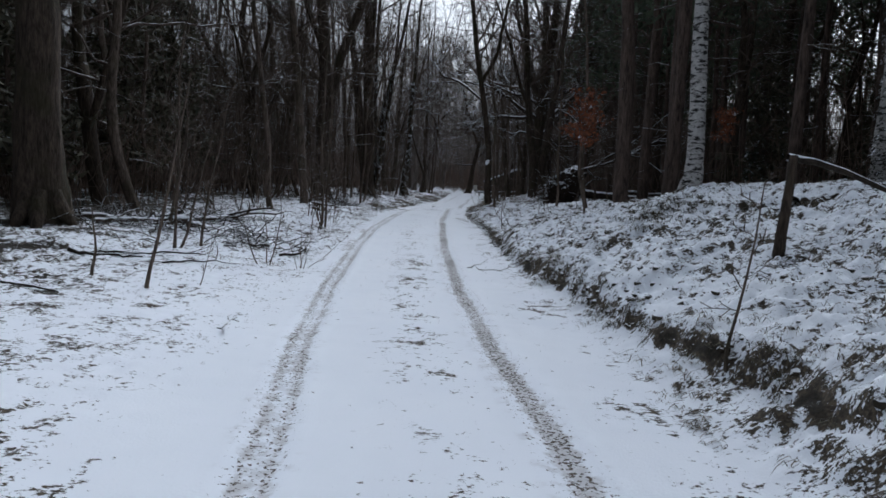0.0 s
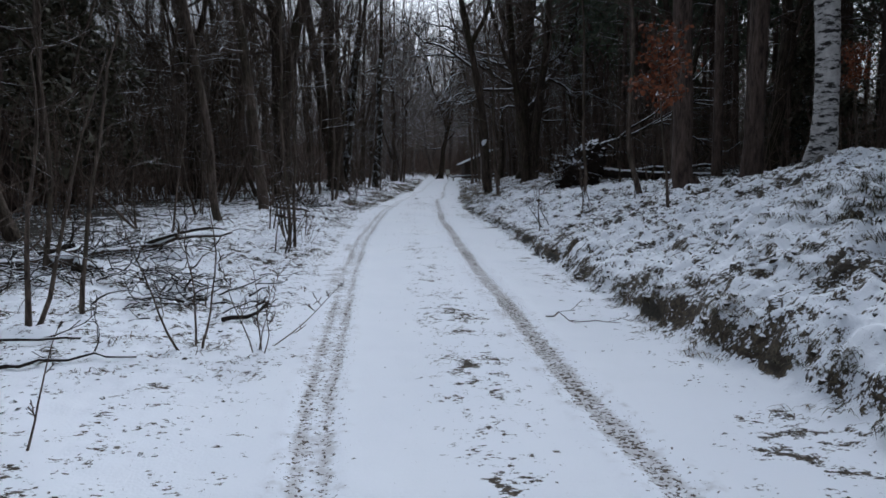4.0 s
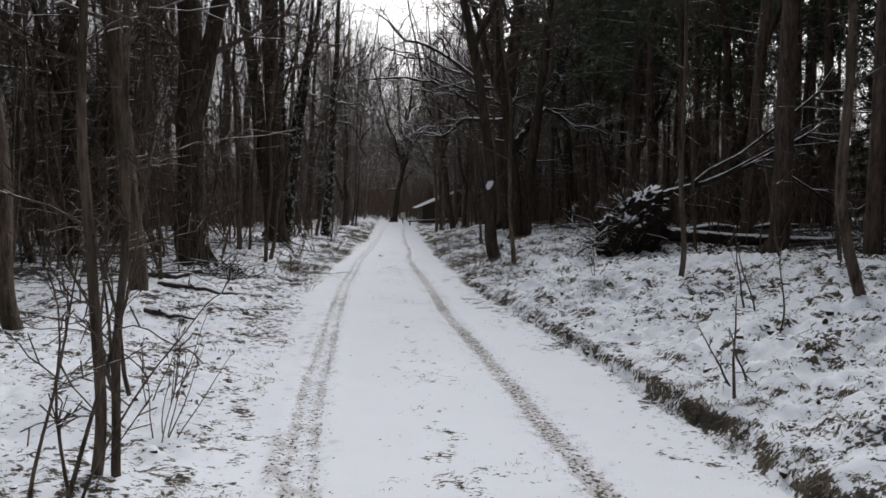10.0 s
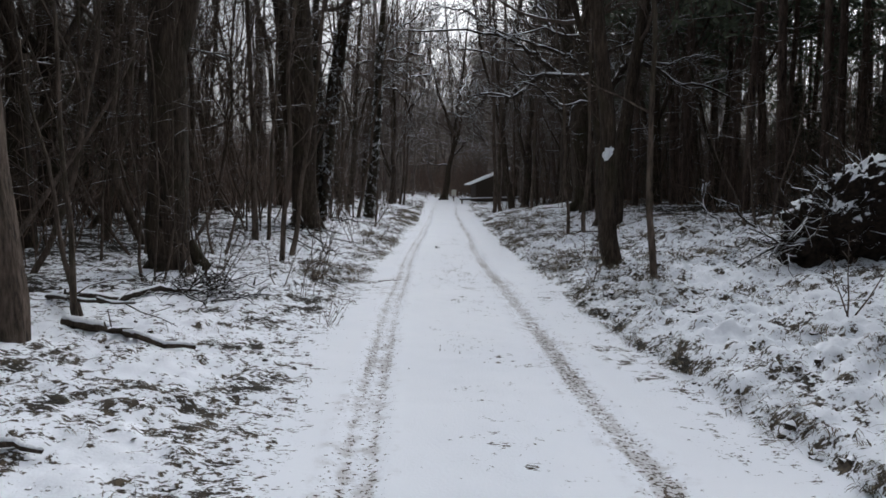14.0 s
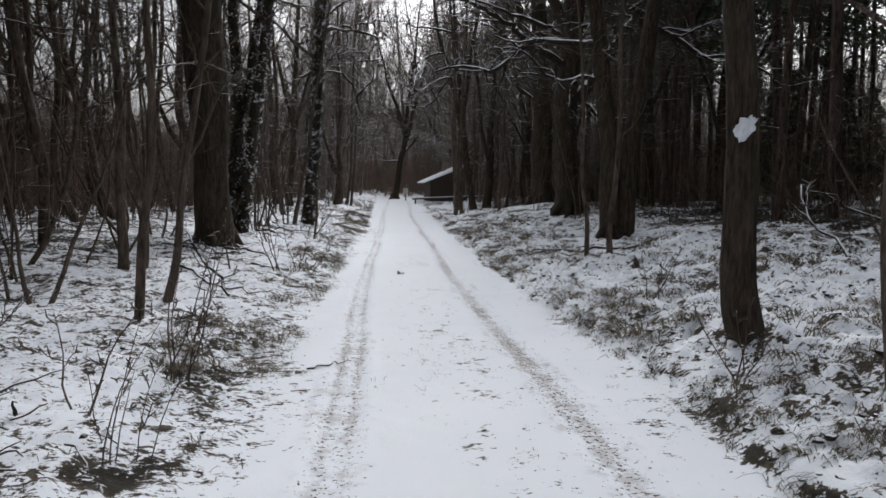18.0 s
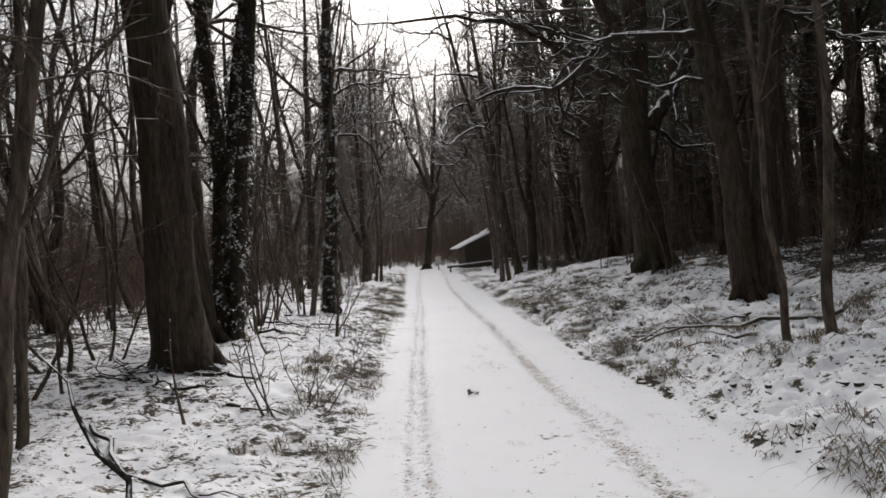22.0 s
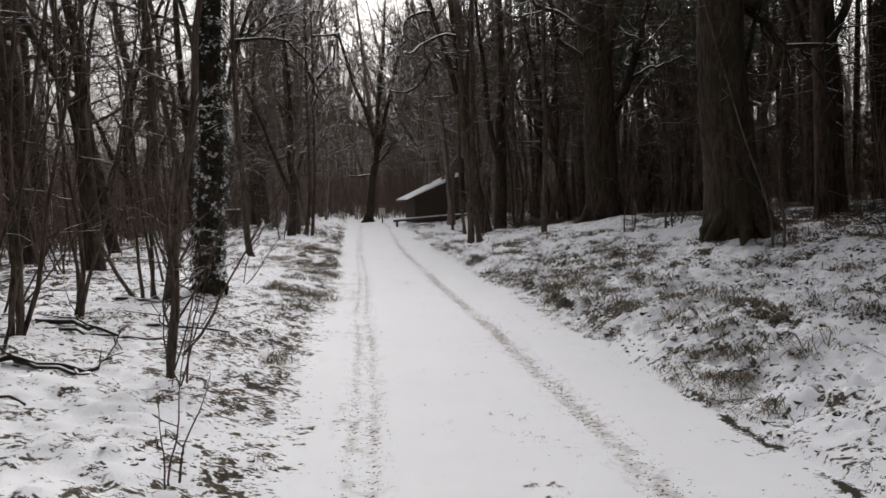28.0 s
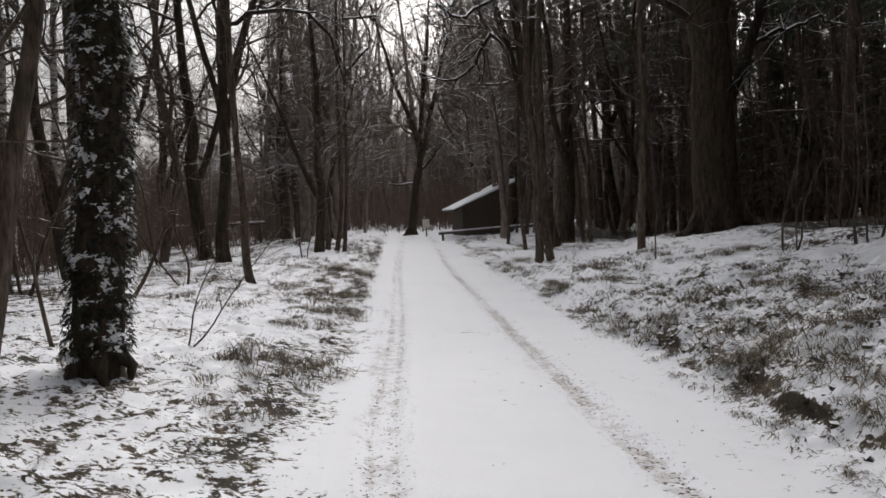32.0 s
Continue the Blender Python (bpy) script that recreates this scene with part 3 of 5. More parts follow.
def tree(name, x, y, stems, bark, crown_bark, seed, lo, count, length, label, category="tree", level=2, ivy=0, ivy_top=5.0, limbs=(), up=.55, roots=0, group="", twigs=1.0, sides=18, arms=()):
    """arms: (points from the foot, radius); stems: (foot x, foot y, diameter, height, lean x, lean y); limbs: (stem, height, azimuth, length, radius, rise)."""
    rng = np.random.default_rng(seed)
    ob = thing(name, x, y, None, label, category, group)
    crown, leaves, paths = Build(), Build(), []
    for fx, fy, dia, high, lx, ly, *rest in stems:
        b = Build()
        foot = rest[0] if rest else -.12
        start, top = np.array([fx, fy, foot]), np.array([fx + lx, fy + ly, high])
        if foot > 0 and paths:
            start, _ = on_stem(*paths[0], foot)
            top = start * [1, 1, 0] + [lx, ly, high]
        pts, rad = stem(rng, b, start, top, dia / 2, 20, sides, .035 + .07 * min(dia, .5), .14 if foot < 0 else 0, .75, .085, 1.0 if dia > .2 else .7)
        if roots and foot < 0:
            r = Build()
            root_flare(rng, r, dia / 2, roots)
            b.add([Vector(v) + Vector((fx, fy, 0)) for v in r.v], r.f)
        part("trunk", b, bark, ob)
        paths.append((pts, rad))
        crown_on(rng, crown, pts, rad, max(lo, foot + 1), count, length, .05, level, twigs, up)
        if ivy:
            g = ivy_on(rng, pts, rad, .15, ivy_top, ivy)
            leaves.add(g.v, g.f)
    tagged(part("crown", crown, crown_bark, ob), kind="stuff")
    for k, h, az, long, r, rise in limbs:
        b = Build()
        p, _ = on_stem(*paths[k], h)
        a = radians(az)
        branch(rng, b, p, (math.cos(a), math.sin(a), rise), long, r, 3, .0, 1.0, .30, 7)
        part("limb", b, M_SNOWLIMB, ob, "long bent limb with snow along its top")
    for line, r in arms:
        b = Build()
        t = np.linspace(0, len(line) - 1, len(line) * 4)
        pts = np.stack([np.interp(t, range(len(line)), [p[k] for p in line]) for k in range(3)], 1)
        for _ in range(3):
            pts[1:-1] = (pts[:-2] + pts[1:-1] * 2 + pts[2:]) / 4
        pts[1:-1] += rng.normal(0, .035, (len(pts) - 2, 3))
        b.tube(pts, np.linspace(r, r * .22, len(pts)), 8, True, rng, .06)
        for q in range(4 + len(line)):
            k = rng.integers(len(pts) // 4, len(pts))
            side = np.append(rng.normal(0, .6, 2), rng.uniform(-.1, .9)) + .5 * (pts[k] - pts[k - 1]) / np.linalg.norm(pts[k] - pts[k - 1])
            branch(rng, b, pts[k], side, rng.uniform(1.0, 2.4), r * .22, 2, .03, 1.0, .26)
        part("limb", b, M_SNOWLIMB, ob, "long crooked limb with snow along its top")
    if ivy:
        part("ivy", leaves, M_IVY, ob, "ivy leaves flecked with snow")
    return ob


T_OAK = "dark rough-barked oak with bare snow-lined branches"
T_ALDER = "bare dark tree with thin snow-dusted twigs"
# left of the road
tree("oak_tree", -6.4, 11.6, [(0, 0, .74, 17, .4, 0)], M_OAK, M_TWIG, 1, 4.5, 14, 4.0, "thick mossy oak trunk beside the fallen branches", roots=6)
tree("oak_tree", -4.3, 26.0, [(0, 0, .56, 16, -.7, .3), (.04, 0, .36, 15, 3.4, .2, 2.5), (-.1, .1, .2, 12, -2.4, .3, 4.4)], M_OAK, M_TWIG, 3, 3.2, 13, 4.4, "big forked oak beside the snowy track", roots=6)
tree("oak_tree", -3.55, 33.85, [(0, 0, .60, 16, -.8, .1), (0, 0, .24, 14, .9, .3, 5.4), (0, 0, .10, 8, 1.2, .2, 3.0)], M_OAK, M_TWIG, 4, 4.2, 13, 4.2, "thick dark trunk leaning away in a close group", roots=8)
tree("oak_tree", -3.9, 36.05, [(0, 0, .52, 16, -1.4, .3), (0, 0, .20, 14, -1.6, .3, 4.6), (0, 0, .09, 7, -.9, -.3, 2.8)], M_OAK, M_TWIG, 5, 4.5, 11, 3.4, "thick dark trunk standing in a close group", roots=6)
tree("ivy_tree", -3.58, 36.35, [(-.07, 0, .27, 14, .3, .2), (.09, .05, .24, 14, 2.0, .3), (0, 0, .19, 12, 1.3, .2, 2.5)], M_OAK, M_TWIG, 6, 4.0, 9, 3.0, "forked trunk clad in snow-flecked ivy", ivy=3000, ivy_top=6.5, roots=4)
tree("ivy_tree", -2.36, 42.0, [(0, 0, .34, 13, 1.5, .3)], M_OAK, M_TWIG, 7, 3.6, 13, 3.2, "single trunk wrapped in snow-flecked ivy", ivy=7500, ivy_top=6.5, roots=5)
tree("alder_tree", -4.36, 18.5, [(0, 0, .16, 12, -1.3, .2)], M_ALDER, M_TWIG, 8, 2.8, 10, 2.4, T_ALDER)
tree("alder_tree", -4.1, 21.3, [(0, 0, .25, 14, -1.0, .1)], M_ALDER, M_TWIG, 9, 3.0, 10, 2.6, T_ALDER)
tree("alder_tree", -2.52, 15.0, [(0, 0, .055, 6.5, .25, .1), (.10, .06, .045, 5.5, .1, .3)], M_ALDER, M_TWIG, 10, 1.0, 14, 1.1, "slender twin-stemmed young tree at the verge", level=1)
tree("alder_tree", -3.16, 27.65, [(0, 0, .085, 9, .9, .1)], M_ALDER, M_TWIG, 11, 1.6, 14, 1.8, "slender leaning young tree in thin snow")
tree("alder_tree", -4.2, 30.7, [(0, 0, .13, 10, -.1, .2), (.2, .1, .08, 8, .5, .2)], M_ALDER, M_TWIG, 12, 1.8, 12, 1.9, T_ALDER)
tree("alder_tree", -3.2, 26.5 + 2.2, [(0, 0, .09, 8, .6, .1)], M_ALDER, M_TWIG, 13, 1.2, 12, 1.6, T_ALDER)
tree("alder_tree", -2.4, 50.0, [(0, 0, .15, 11, .1, .1)], M_ALDER, M_TWIG, 14, 2.6, 13, 2.6, T_ALDER)
tree("alder_tree", -3.9, 55.5, [(0, 0, .32, 14, .3, .1), (.1, 0, .18, 14, -2.2, .2, 3.4), (.1, .1, .17, 13, 2.4, .1, 3.0)], M_OAK, M_TWIG, 15, 3.5, 11, 3.4, "old two-stemmed tree with spreading bare crown", limbs=[(0, 6.0, 10, 4.6, .07, .35), (0, 7.5, 340, 5.0, .07, .4), (2, 6.5, 20, 4.2, .06, .3), (2, 9.0, 0, 4.0, .06, .35)])
tree("alder_tree", -1.6, 62.0, [(0, 0, .19, 14, -.4, 0), (.3, 0, .16, 13, .5, .1), (.55, .1, .14, 12, 1.1, 0)], M_ALDER, M_TWIG, 16, 3.0, 13, 2.8, T_ALDER, limbs=[(2, 6.0, 350, 4.0, .05, .4), (2, 8.0, 10, 4.0, .05, .4), (1, 10.0, 0, 3.6, .05, .4)])
tree("oak_tree", -3.3, 38.3 + 7, [(0, 0, .18, 11, -.4, .2)], M_ALDER, M_TWIG, 17, 2.2, 12, 2.2, T_ALDER)
# right of the road
tree("birch_tree", 4.7, 13.9, [(0, 0, .33, 15, .1, 0)], M_BIRCH, M_TWIG, 21, 6.0, 10, 2.2, "pale peeling birch trunk with black scars", roots=4)
tree("ivy_tree", 8.2, 13.4, [(0, 0, .42, 15, .1, 0)], M_BIRCH, M_TWIG, 22, 6.0, 8, 2.4, "birch trunk mottled with snow and ivy", ivy=3600, ivy_top=8.0)
tree("pine_tree", 4.41, 17.6, [(0, 0, .38, 17, 0, 0)], M_PINE, M_TWIG, 23, 8.0, 8, 2.4, "straight dark pine trunk", roots=4)
tree("pine_tree", 5.3, 17.0, [(0, 0, .34, 17, .1, 0)], M_PINE, M_TWIG, 24, 8.0, 8, 2.4, "straight dark pine trunk", roots=4)
tree("alder_tree", 1.70, 25.8, [(0, 0, .24, 13, -1.8, .2), (0, 0, .13, 11, 1.6, .3, 4.2)], M_OAK, M_TWIG, 25, 3.0, 16, 3.8, "leaning roadside trunk with a snow-filled scar", limbs=[(0, 3.6, 150, 3.2, .05, .4)])
tree("oak_tree", 4.6, 35.9, [(-.2, 0, .42, 16, -1.7, .2), (.16, .1, .40, 15, 1.2, .1), (0, 0, .20, 12, -2.6, .4, 4.4)], M_OAK, M_TWIG, 26, 4.5, 15, 4.6, T_OAK, roots=6, limbs=[(0, 4.2, 178, 4.4, .09, .3), (0, 5.2, 150, 3.8, .08, .45), (1, 4.4, 20, 3.6, .08, .5), (0, 3.4, 200, 3.0, .06, .3)])
tree("oak_tree", 5.55, 42.3, [(0, 0, .80, 17, 1.2, .1), (0, 0, .36, 13, -2.2, .3, 4.9), (0, 0, .12, 4.2, .7, -.4, 1.9)], M_OAK, M_TWIG, 27, 5.0, 12, 5.0, "gnarled forked oak with snow-lined spreading limbs", roots=9, limbs=[(0, 3.6, 350, 3.4, .07, .3), (0, 5.0, 230, 4.5, .09, .4), (0, 3.9, 160, 3.0, .05, .3)],
     arms=[([(-.1, 0, 4.4), (-.9, 0, 4.8), (-1.65, 0, 5.3), (-2.1, .1, 5.75), (-2.95, 0, 6.15), (-4.3, -.1, 6.4), (-5.9, -.2, 6.3)], .13), ([(-.1, .05, 4.7), (-.55, 0, 5.5), (-1.15, .2, 5.8), (-2.1, .3, 6.05), (-2.9, .4, 6.4), (-4.2, .6, 6.8)], .10), ([(.15, 0, 3.5), (.75, 0, 4.25), (1.4, .1, 5.35), (1.95, .1, 6.15), (2.5, .2, 7.2), (2.8, .3, 9.0)], .19)])
tree("oak_tree", 7.2, 51.4, [(0, 0, .98, 18, -.6, .1), (0, 0, .42, 15, 2.8, .2, 3.0), (0, 0, .34, 15, -2.6, .2, 5.2)], M_OAK, M_TWIG, 28, 5.0, 12, 5.0, T_OAK, roots=8, limbs=[(0, 4.4, 175, 4.6, .10, .4), (0, 5.2, 200, 4.0, .09, .4)], arms=[([(.25, 0, 2.7), (.8, 0, 3.9), (1.2, .05, 5.1), (1.5, .1, 6.0), (1.7, .2, 7.6)], .15), ([(.75, 0, 3.85), (1.15, 0, 4.1), (2.2, 0, 4.45), (2.8, .1, 4.4), (3.5, .1, 4.2)], .06)])
tree("alder_tree", 5.27, 57.5, [(0, 0, .40, 12, -.9, .2), (-.2, 0, .24, 15, -2.6, .2, 3.8), (-.1, 0, .22, 15, 1.8, .3, 4.4)], M_OAK, M_TWIG, 31, 4.0, 14, 3.4, T_ALDER, limbs=[(0, 6.0, 180, 4.8, .07, .35), (1, 8.0, 190, 4.6, .06, .35), (1, 11.0, 170, 4.2, .06, .3)])
tree("alder_tree", 3.6, 53.0, [(0, 0, .20, 13, -.7, .2), (.35, .2, .18, 13, .1, .2)], M_ALDER, M_TWIG, 32, 3.0, 14, 2.6, T_ALDER, limbs=[(0, 6.0, 175, 4.2, .05, .4), (0, 8.0, 190, 4.4, .05, .4), (0, 10.0, 165, 3.6, .05, .4), (1, 9.0, 20, 3.6, .05, .4)])
tree("alder_tree", 5.1, 50.6, [(0, 0, .16, 11, -.3, .1)], M_ALDER, M_TWIG, 33, 2.4, 13, 2.4, "slim tree with reddish-brown twigs")
tree("alder_tree", 3.5, 17.4, [(0, 0, .10, 8, -.3, .1)], M_ALDER, M_TWIG, 520, 1.6, 10, 1.4, "slender dark young tree on the bank", level=1, sides=10)
tree("alder_tree", 3.2, 20.7, [(0, 0, .075, 7, .2, .1)], M_ALDER, M_TWIG, 521, 1.4, 10, 1.3, "slender dark young tree near the root plate", level=1, sides=10)
tree("pine_tree", 6.45, 23.7, [(0, 0, .34, 17, .1, 0)], M_PINE, M_TWIG, 522, 7.0, 8, 2.4, "straight dark pine trunk", roots=4)
tree("alder_tree", 1.75, 24.4, [(0, 0, .085, 7, -.3, .1)], M_ALDER, M_TWIG, 34, 1.8, 11, 1.4, "thin young tree on the bank", level=1)
tree("alder_tree", 2.65, 31.2, [(0, 0, .09, 8, .0, .1), (-.25, .3, .07, 6, -.5, .3)], M_ALDER, M_TWIG, 35, 1.5, 11, 1.5, "thin young tree on the bank", level=1)
tree("oak_tree", 2.77, 81.8, [(0, 0, .62, 9, 1.7, .1), (.25, 0, .36, 15, 3.4, .5, 4.0), (.3, 0, .36, 16, -3.0, .3, 4.8), (.4, .1, .34, 17, 1.0, 1.0, 5.4)], M_OAK, M_TWIG, 36, 3.6, 11, 4.4, "old crooked oak at the end of the track", roots=5, limbs=[(0, 3.2, 180, 2.4, .08, .10), (0, 4.1, 10, 3.2, .10, .12), (0, 4.4, 60, 2.6, .12, 1.0)])

for k, (x, y, d) in enumerate([(4.7, 59.0, .13), (5.9, 61.5, .16), (6.6, 58.2, .11), (5.2, 64.0, .12), (7.6, 62.0, .15)]):
    tree("alder_tree", x, y, [(0, 0, d, 11 + k % 3, .4 - .25 * k, .2)], M_ALDER, M_TWIG, 500 + k, 2.2, 12, 2.2, "slim bare tree standing before the hut", sides=10)

# woods: variants built once and copied
def alder_variant(seed):
    rng = np.random.default_rng(seed)
    ob = thing("forest_tree", 0, 0, -60, "bare thin-stemmed forest tree with fine twigs", "tree", "trees of the wood")
    t, c = Build(), Build()
    high, dia = rng.uniform(10, 16), .06 + .17 * rng.uniform(0, 1) ** 1.6
    pts, rad = stem(rng, t, (0, 0, -.3), (rng.normal(0, 1.4), rng.normal(0, 1.4), high), dia / 2, 20, 7, .13, .3)
    crown_on(rng, c, pts, rad, rng.uniform(1.2, 3.0), 20, 2.3, .05, 2, .8, .45)
    for k in range(rng.integers(1, 4)):
        p, r = on_stem(pts, rad, rng.uniform(.5, 6.0))
        az = rng.uniform(0, 6.28)
        reach = rng.uniform(.7, 2.6)
        fork = Build()
        q, w = stem(rng, fork, p, p + np.array([math.cos(az) * reach, math.sin(az) * reach, rng.uniform(3.5, 8)]), r * .7, 12, 5, .14, 0)
        part("limb", fork, M_ALDER, ob)
        crown_on(rng, c, q, w, p[2] + .7, 8, 1.9, .05, 2, .8, .45)
    part("trunk", t, M_ALDER, ob)
    tagged(part("crown", c, M_TWIG, ob), kind="stuff")
    return ob


def oak_variant(seed):
    rng = np.random.default_rng(seed)
    ob = thing("roadside_oak", 0, 0, -60, "spreading bare oak with arching crooked limbs", "tree", "oaks beside the track")
    t, c = Build(), Build()
    fork = rng.uniform(2.6, 5.0)
    pts, rad = stem(rng, t, (0, 0, -.3), (rng.normal(0, .25), rng.normal(0, .25), fork), rng.uniform(.15, .25), 8, 9, .03, .3, .15)
    for k in range(rng.integers(2, 5)):
        az = rng.uniform(0, 6.28)
        reach = rng.uniform(1.5, 4.5)
        h = fork + rng.uniform(5, 10)
        p, _ = on_stem(pts, rad, fork * rng.uniform(.5, 1.0)) if k else (pts[-1], 0)
        reach = reach if k else reach * .3
        arm = Build()
        q, w = stem(rng, arm, p, p + np.array([math.cos(az) * reach, math.sin(az) * reach, h - fork]), rad[-1] * (rng.uniform(.4, .65) if k else .9), 11, 6, .11, 0)
        part("limb", arm, M_OAK, ob)
        crown_on(rng, c, q, w, p[2] + .6, 13, 3.2, .04, 2, .95, .35)
    part("trunk", t, M_OAK, ob)
    tagged(part("crown", c, M_TWIG, ob), kind="stuff")
    return ob


def thin_variant(seed):
    rng = np.random.default_rng(seed)
    ob = thing("sapling", 0, 0, -60, "thin bare sapling with crooked snow-dusted twigs", "sapling", "saplings of the undergrowth")
    c = Build()
    for k in range(rng.integers(1, 4)):
        t = Build()
        high = rng.uniform(2.5, 6)
        f = rng.normal(0, .1, 2)
        pts, rad = stem(rng, t, (f[0], f[1], -.2), (f[0] + rng.normal(0, .8), f[1] + rng.normal(0, .8), high), rng.uniform(.014, .035), 9, 5, .085, .2)
        part("stem", t, M_ALDER, ob)
        crown_on(rng, c, pts, rad, .7, 9, 1.3, .05, 1, .9)
    tagged(part("crown", c, M_TWIG, ob), kind="stuff")
    return ob


def needle_clumps(rng, nd, o, spread, count, lo, hi):
    for s in range(count):
        at = o + rng.normal(0, spread, 3)
        e = rng.normal(0, 1, 3)
        e /= np.linalg.norm(e)
        f = np.cross(e, rng.normal(0, 1, 3))
        f /= np.linalg.norm(f) + 1e-9
        a = rng.uniform(lo, hi)
        nd.add([at - f * .06, at + e * a, at + f * .06], [(0, 1, 2)])


def pine_variant(seed):
    rng = np.random.default_rng(seed)
    ob = thing("forest_pine", 0, 0, -60, "tall straight pine with a high dark needle crown", "tree", "pines of the wood")
    t, c, nd = Build(), Build(), Build()
    high, dia = rng.uniform(15, 20), rng.uniform(.18, .34)
    pts, rad = stem(rng, t, (0, 0, -.3), (rng.normal(0, .4), rng.normal(0, .4), high), dia / 2, 9, 7, .03, .3, .6)
    for k in range(12):
        p, r = on_stem(pts, rad, rng.uniform(1.5, 7.0))
        az = rng.uniform(0, 6.28)
        branch(rng, c, p, (math.cos(az), math.sin(az), rng.uniform(-.2, .3)), rng.uniform(.6, 2.2), .018, 1, -.02, .5)
    lo = rng.uniform(5.0, 8.0)
    for k in range(30):
        h = rng.uniform(lo, high)
        p, r = on_stem(pts, rad, h)
        az = rng.uniform(0, 6.28)
        long = (2.9 - 1.9 * (h - lo) / (high - lo)) * rng.uniform(.6, 1.1)
        d = np.array([math.cos(az), math.sin(az), rng.uniform(-.1, .35)])
        c.tube([p, p + d * long * .5, p + d * long], [.035, .02, .006], 3, False)
        for q in range(7):
            needle_clumps(rng, nd, p + d * long * rng.uniform(.3, 1.05), .24, 8, .25, .5)
    part("trunk", t, M_PINE, ob)
    tagged(part("crown", c, M_TWIG, ob), kind="stuff")
    tagged(part("needles", nd, M_NEEDLE, ob), kind="stuff")
    return ob


def spruce_variant(seed):
    rng = np.random.default_rng(seed)
    ob = thing("forest_spruce", 0, 0, -60, "dark spruce with drooping boughs and some snow", "tree", "spruces of the wood")
    t, c, nd = Build(), Build(), Build()
    high = rng.uniform(7, 12)
    pts, rad = stem(rng, t, (0, 0, -.3), (rng.normal(0, .2), rng.normal(0, .2), high), rng.uniform(.06, .11), 9, 7, .02, .3, .8)
    h = rng.uniform(.7, 1.6)
    while h < high * .97:
        for k in range(rng.integers(3, 6)):
            p, r = on_stem(pts, rad, h)
            az = rng.uniform(0, 6.28)
            long = (2.3 * (1 - h / high) + .25) * rng.uniform(.6, 1.15)
            d = np.array([math.cos(az), math.sin(az), rng.uniform(-.3, .05)])
            c.tube([p, p + d * long * .5, p + d * long + [0, 0, .08]], [.02, .012, .004], 3, False)
            for q in range(int(3 + 4 * long)):
                needle_clumps(rng, nd, p + d * long * rng.uniform(.15, 1.0), .10, 6, .18, .38)
        h += rng.uniform(.22, .42)
    part("trunk", t, M_PINE, ob)
    tagged(part("crown", c, M_TWIG, ob), kind="stuff")
    tagged(part("needles", nd, M_DARKNEEDLE, ob), kind="stuff")
    return ob


TAKEN = [(o.matrix_basis.translation.x, o.matrix_basis.translation.y) for o in scene.objects if o.parent is None and o.type == "EMPTY"]
# the gap through which the shrine shows
TAKEN += [(-2.6 - .128 * k, 50.0 + k) for k in range(30)]


def scatter(rng, count, box, gap, ok):
    made, tries = [], 0
    while len(made) < count and tries < count * 40:
        tries += 1
        x, y = rng.uniform(box[0], box[1]), rng.uniform(box[2], box[3])
        if ok(x, y) and all((x - a) ** 2 + (y - b) ** 2 > gap * gap for a, b in made) and all((x - a) ** 2 + (y - b) ** 2 > 1.0 for a, b in TAKEN):
            made.append((x, y))
    return made


def left_of(x, y, d):
    return x < along(P_LE, y) - d


def right_of(x, y, d):
    return x > along(P_RE, y) + d


def spread(variants, places, rng, lo=.8, hi=1.2):
    for x, y in places:
        s = rng.uniform(lo, hi)
        v = variants[rng.integers(len(variants))]
        o = copy_thing(v, pose(x, y, gz(x, y), 0, 0, rng.uniform(0, 360)))
        o.matrix_basis = o.matrix_basis @ Matrix.Scale(s, 4)


rng = np.random.default_rng(7)
alders = [alder_variant(100 + k) for k in range(10)]
pines = [pine_variant(200 + k) for k in range(7)]
thins = [thin_variant(300 + k) for k in range(9)]
oaks = [oak_variant(400 + k) for k in range(6)]
spruces = [spruce_variant(450 + k) for k in range(5)]
spread(oaks, scatter(rng, 9, (-12, 4, 46, 92), 2.6, lambda x, y: left_of(x, y, 3.2) and x > along(P_LE, y) - 10), rng, .9, 1.25)
spread(oaks, scatter(rng, 8, (-7, 3, 44, 76), 2.0, lambda x, y: left_of(x, y, 1.5) and not left_of(x, y, 5.5)), rng, .62, .9)
spread(oaks, scatter(rng, 12, (2, 16, 56, 95), 2.6, lambda x, y: right_of(x, y, 1.6) and not (3.5 < x < 10.5 and 66 < y < 78)), rng, .9, 1.25)
spread(oaks, scatter(rng, 12, (-18, -4, 12, 40), 3.0, lambda x, y: left_of(x, y, 5.0)), rng, .8, 1.1)
spread(oaks, scatter(rng, 7, (5, 14, 22, 52), 3.0, lambda x, y: right_of(x, y, 5.5)), rng, .8, 1.1)
TAKEN += [tuple(o.matrix_basis.translation.xy) for o in scene.objects if o.name.startswith("roadside_oak")]
spread(alders, scatter(rng, 138, (-24, 4, 9, 72), .9, lambda x, y: left_of(x, y, 4.2 if y < 45 else 2.6) and (y < 34 or (y < 46 and x < -9 and rng.uniform() < .4) or rng.uniform() < .08)), rng)
spread(alders, scatter(rng, 36, (3, 14, 50, 90), .9, lambda x, y: right_of(x, y, 1.8)), rng)
spread(alders, scatter(rng, 12, (-14, -5, 29, 47), 1.0, lambda x, y: x < -4.5 - (y - 29) * .2), rng)
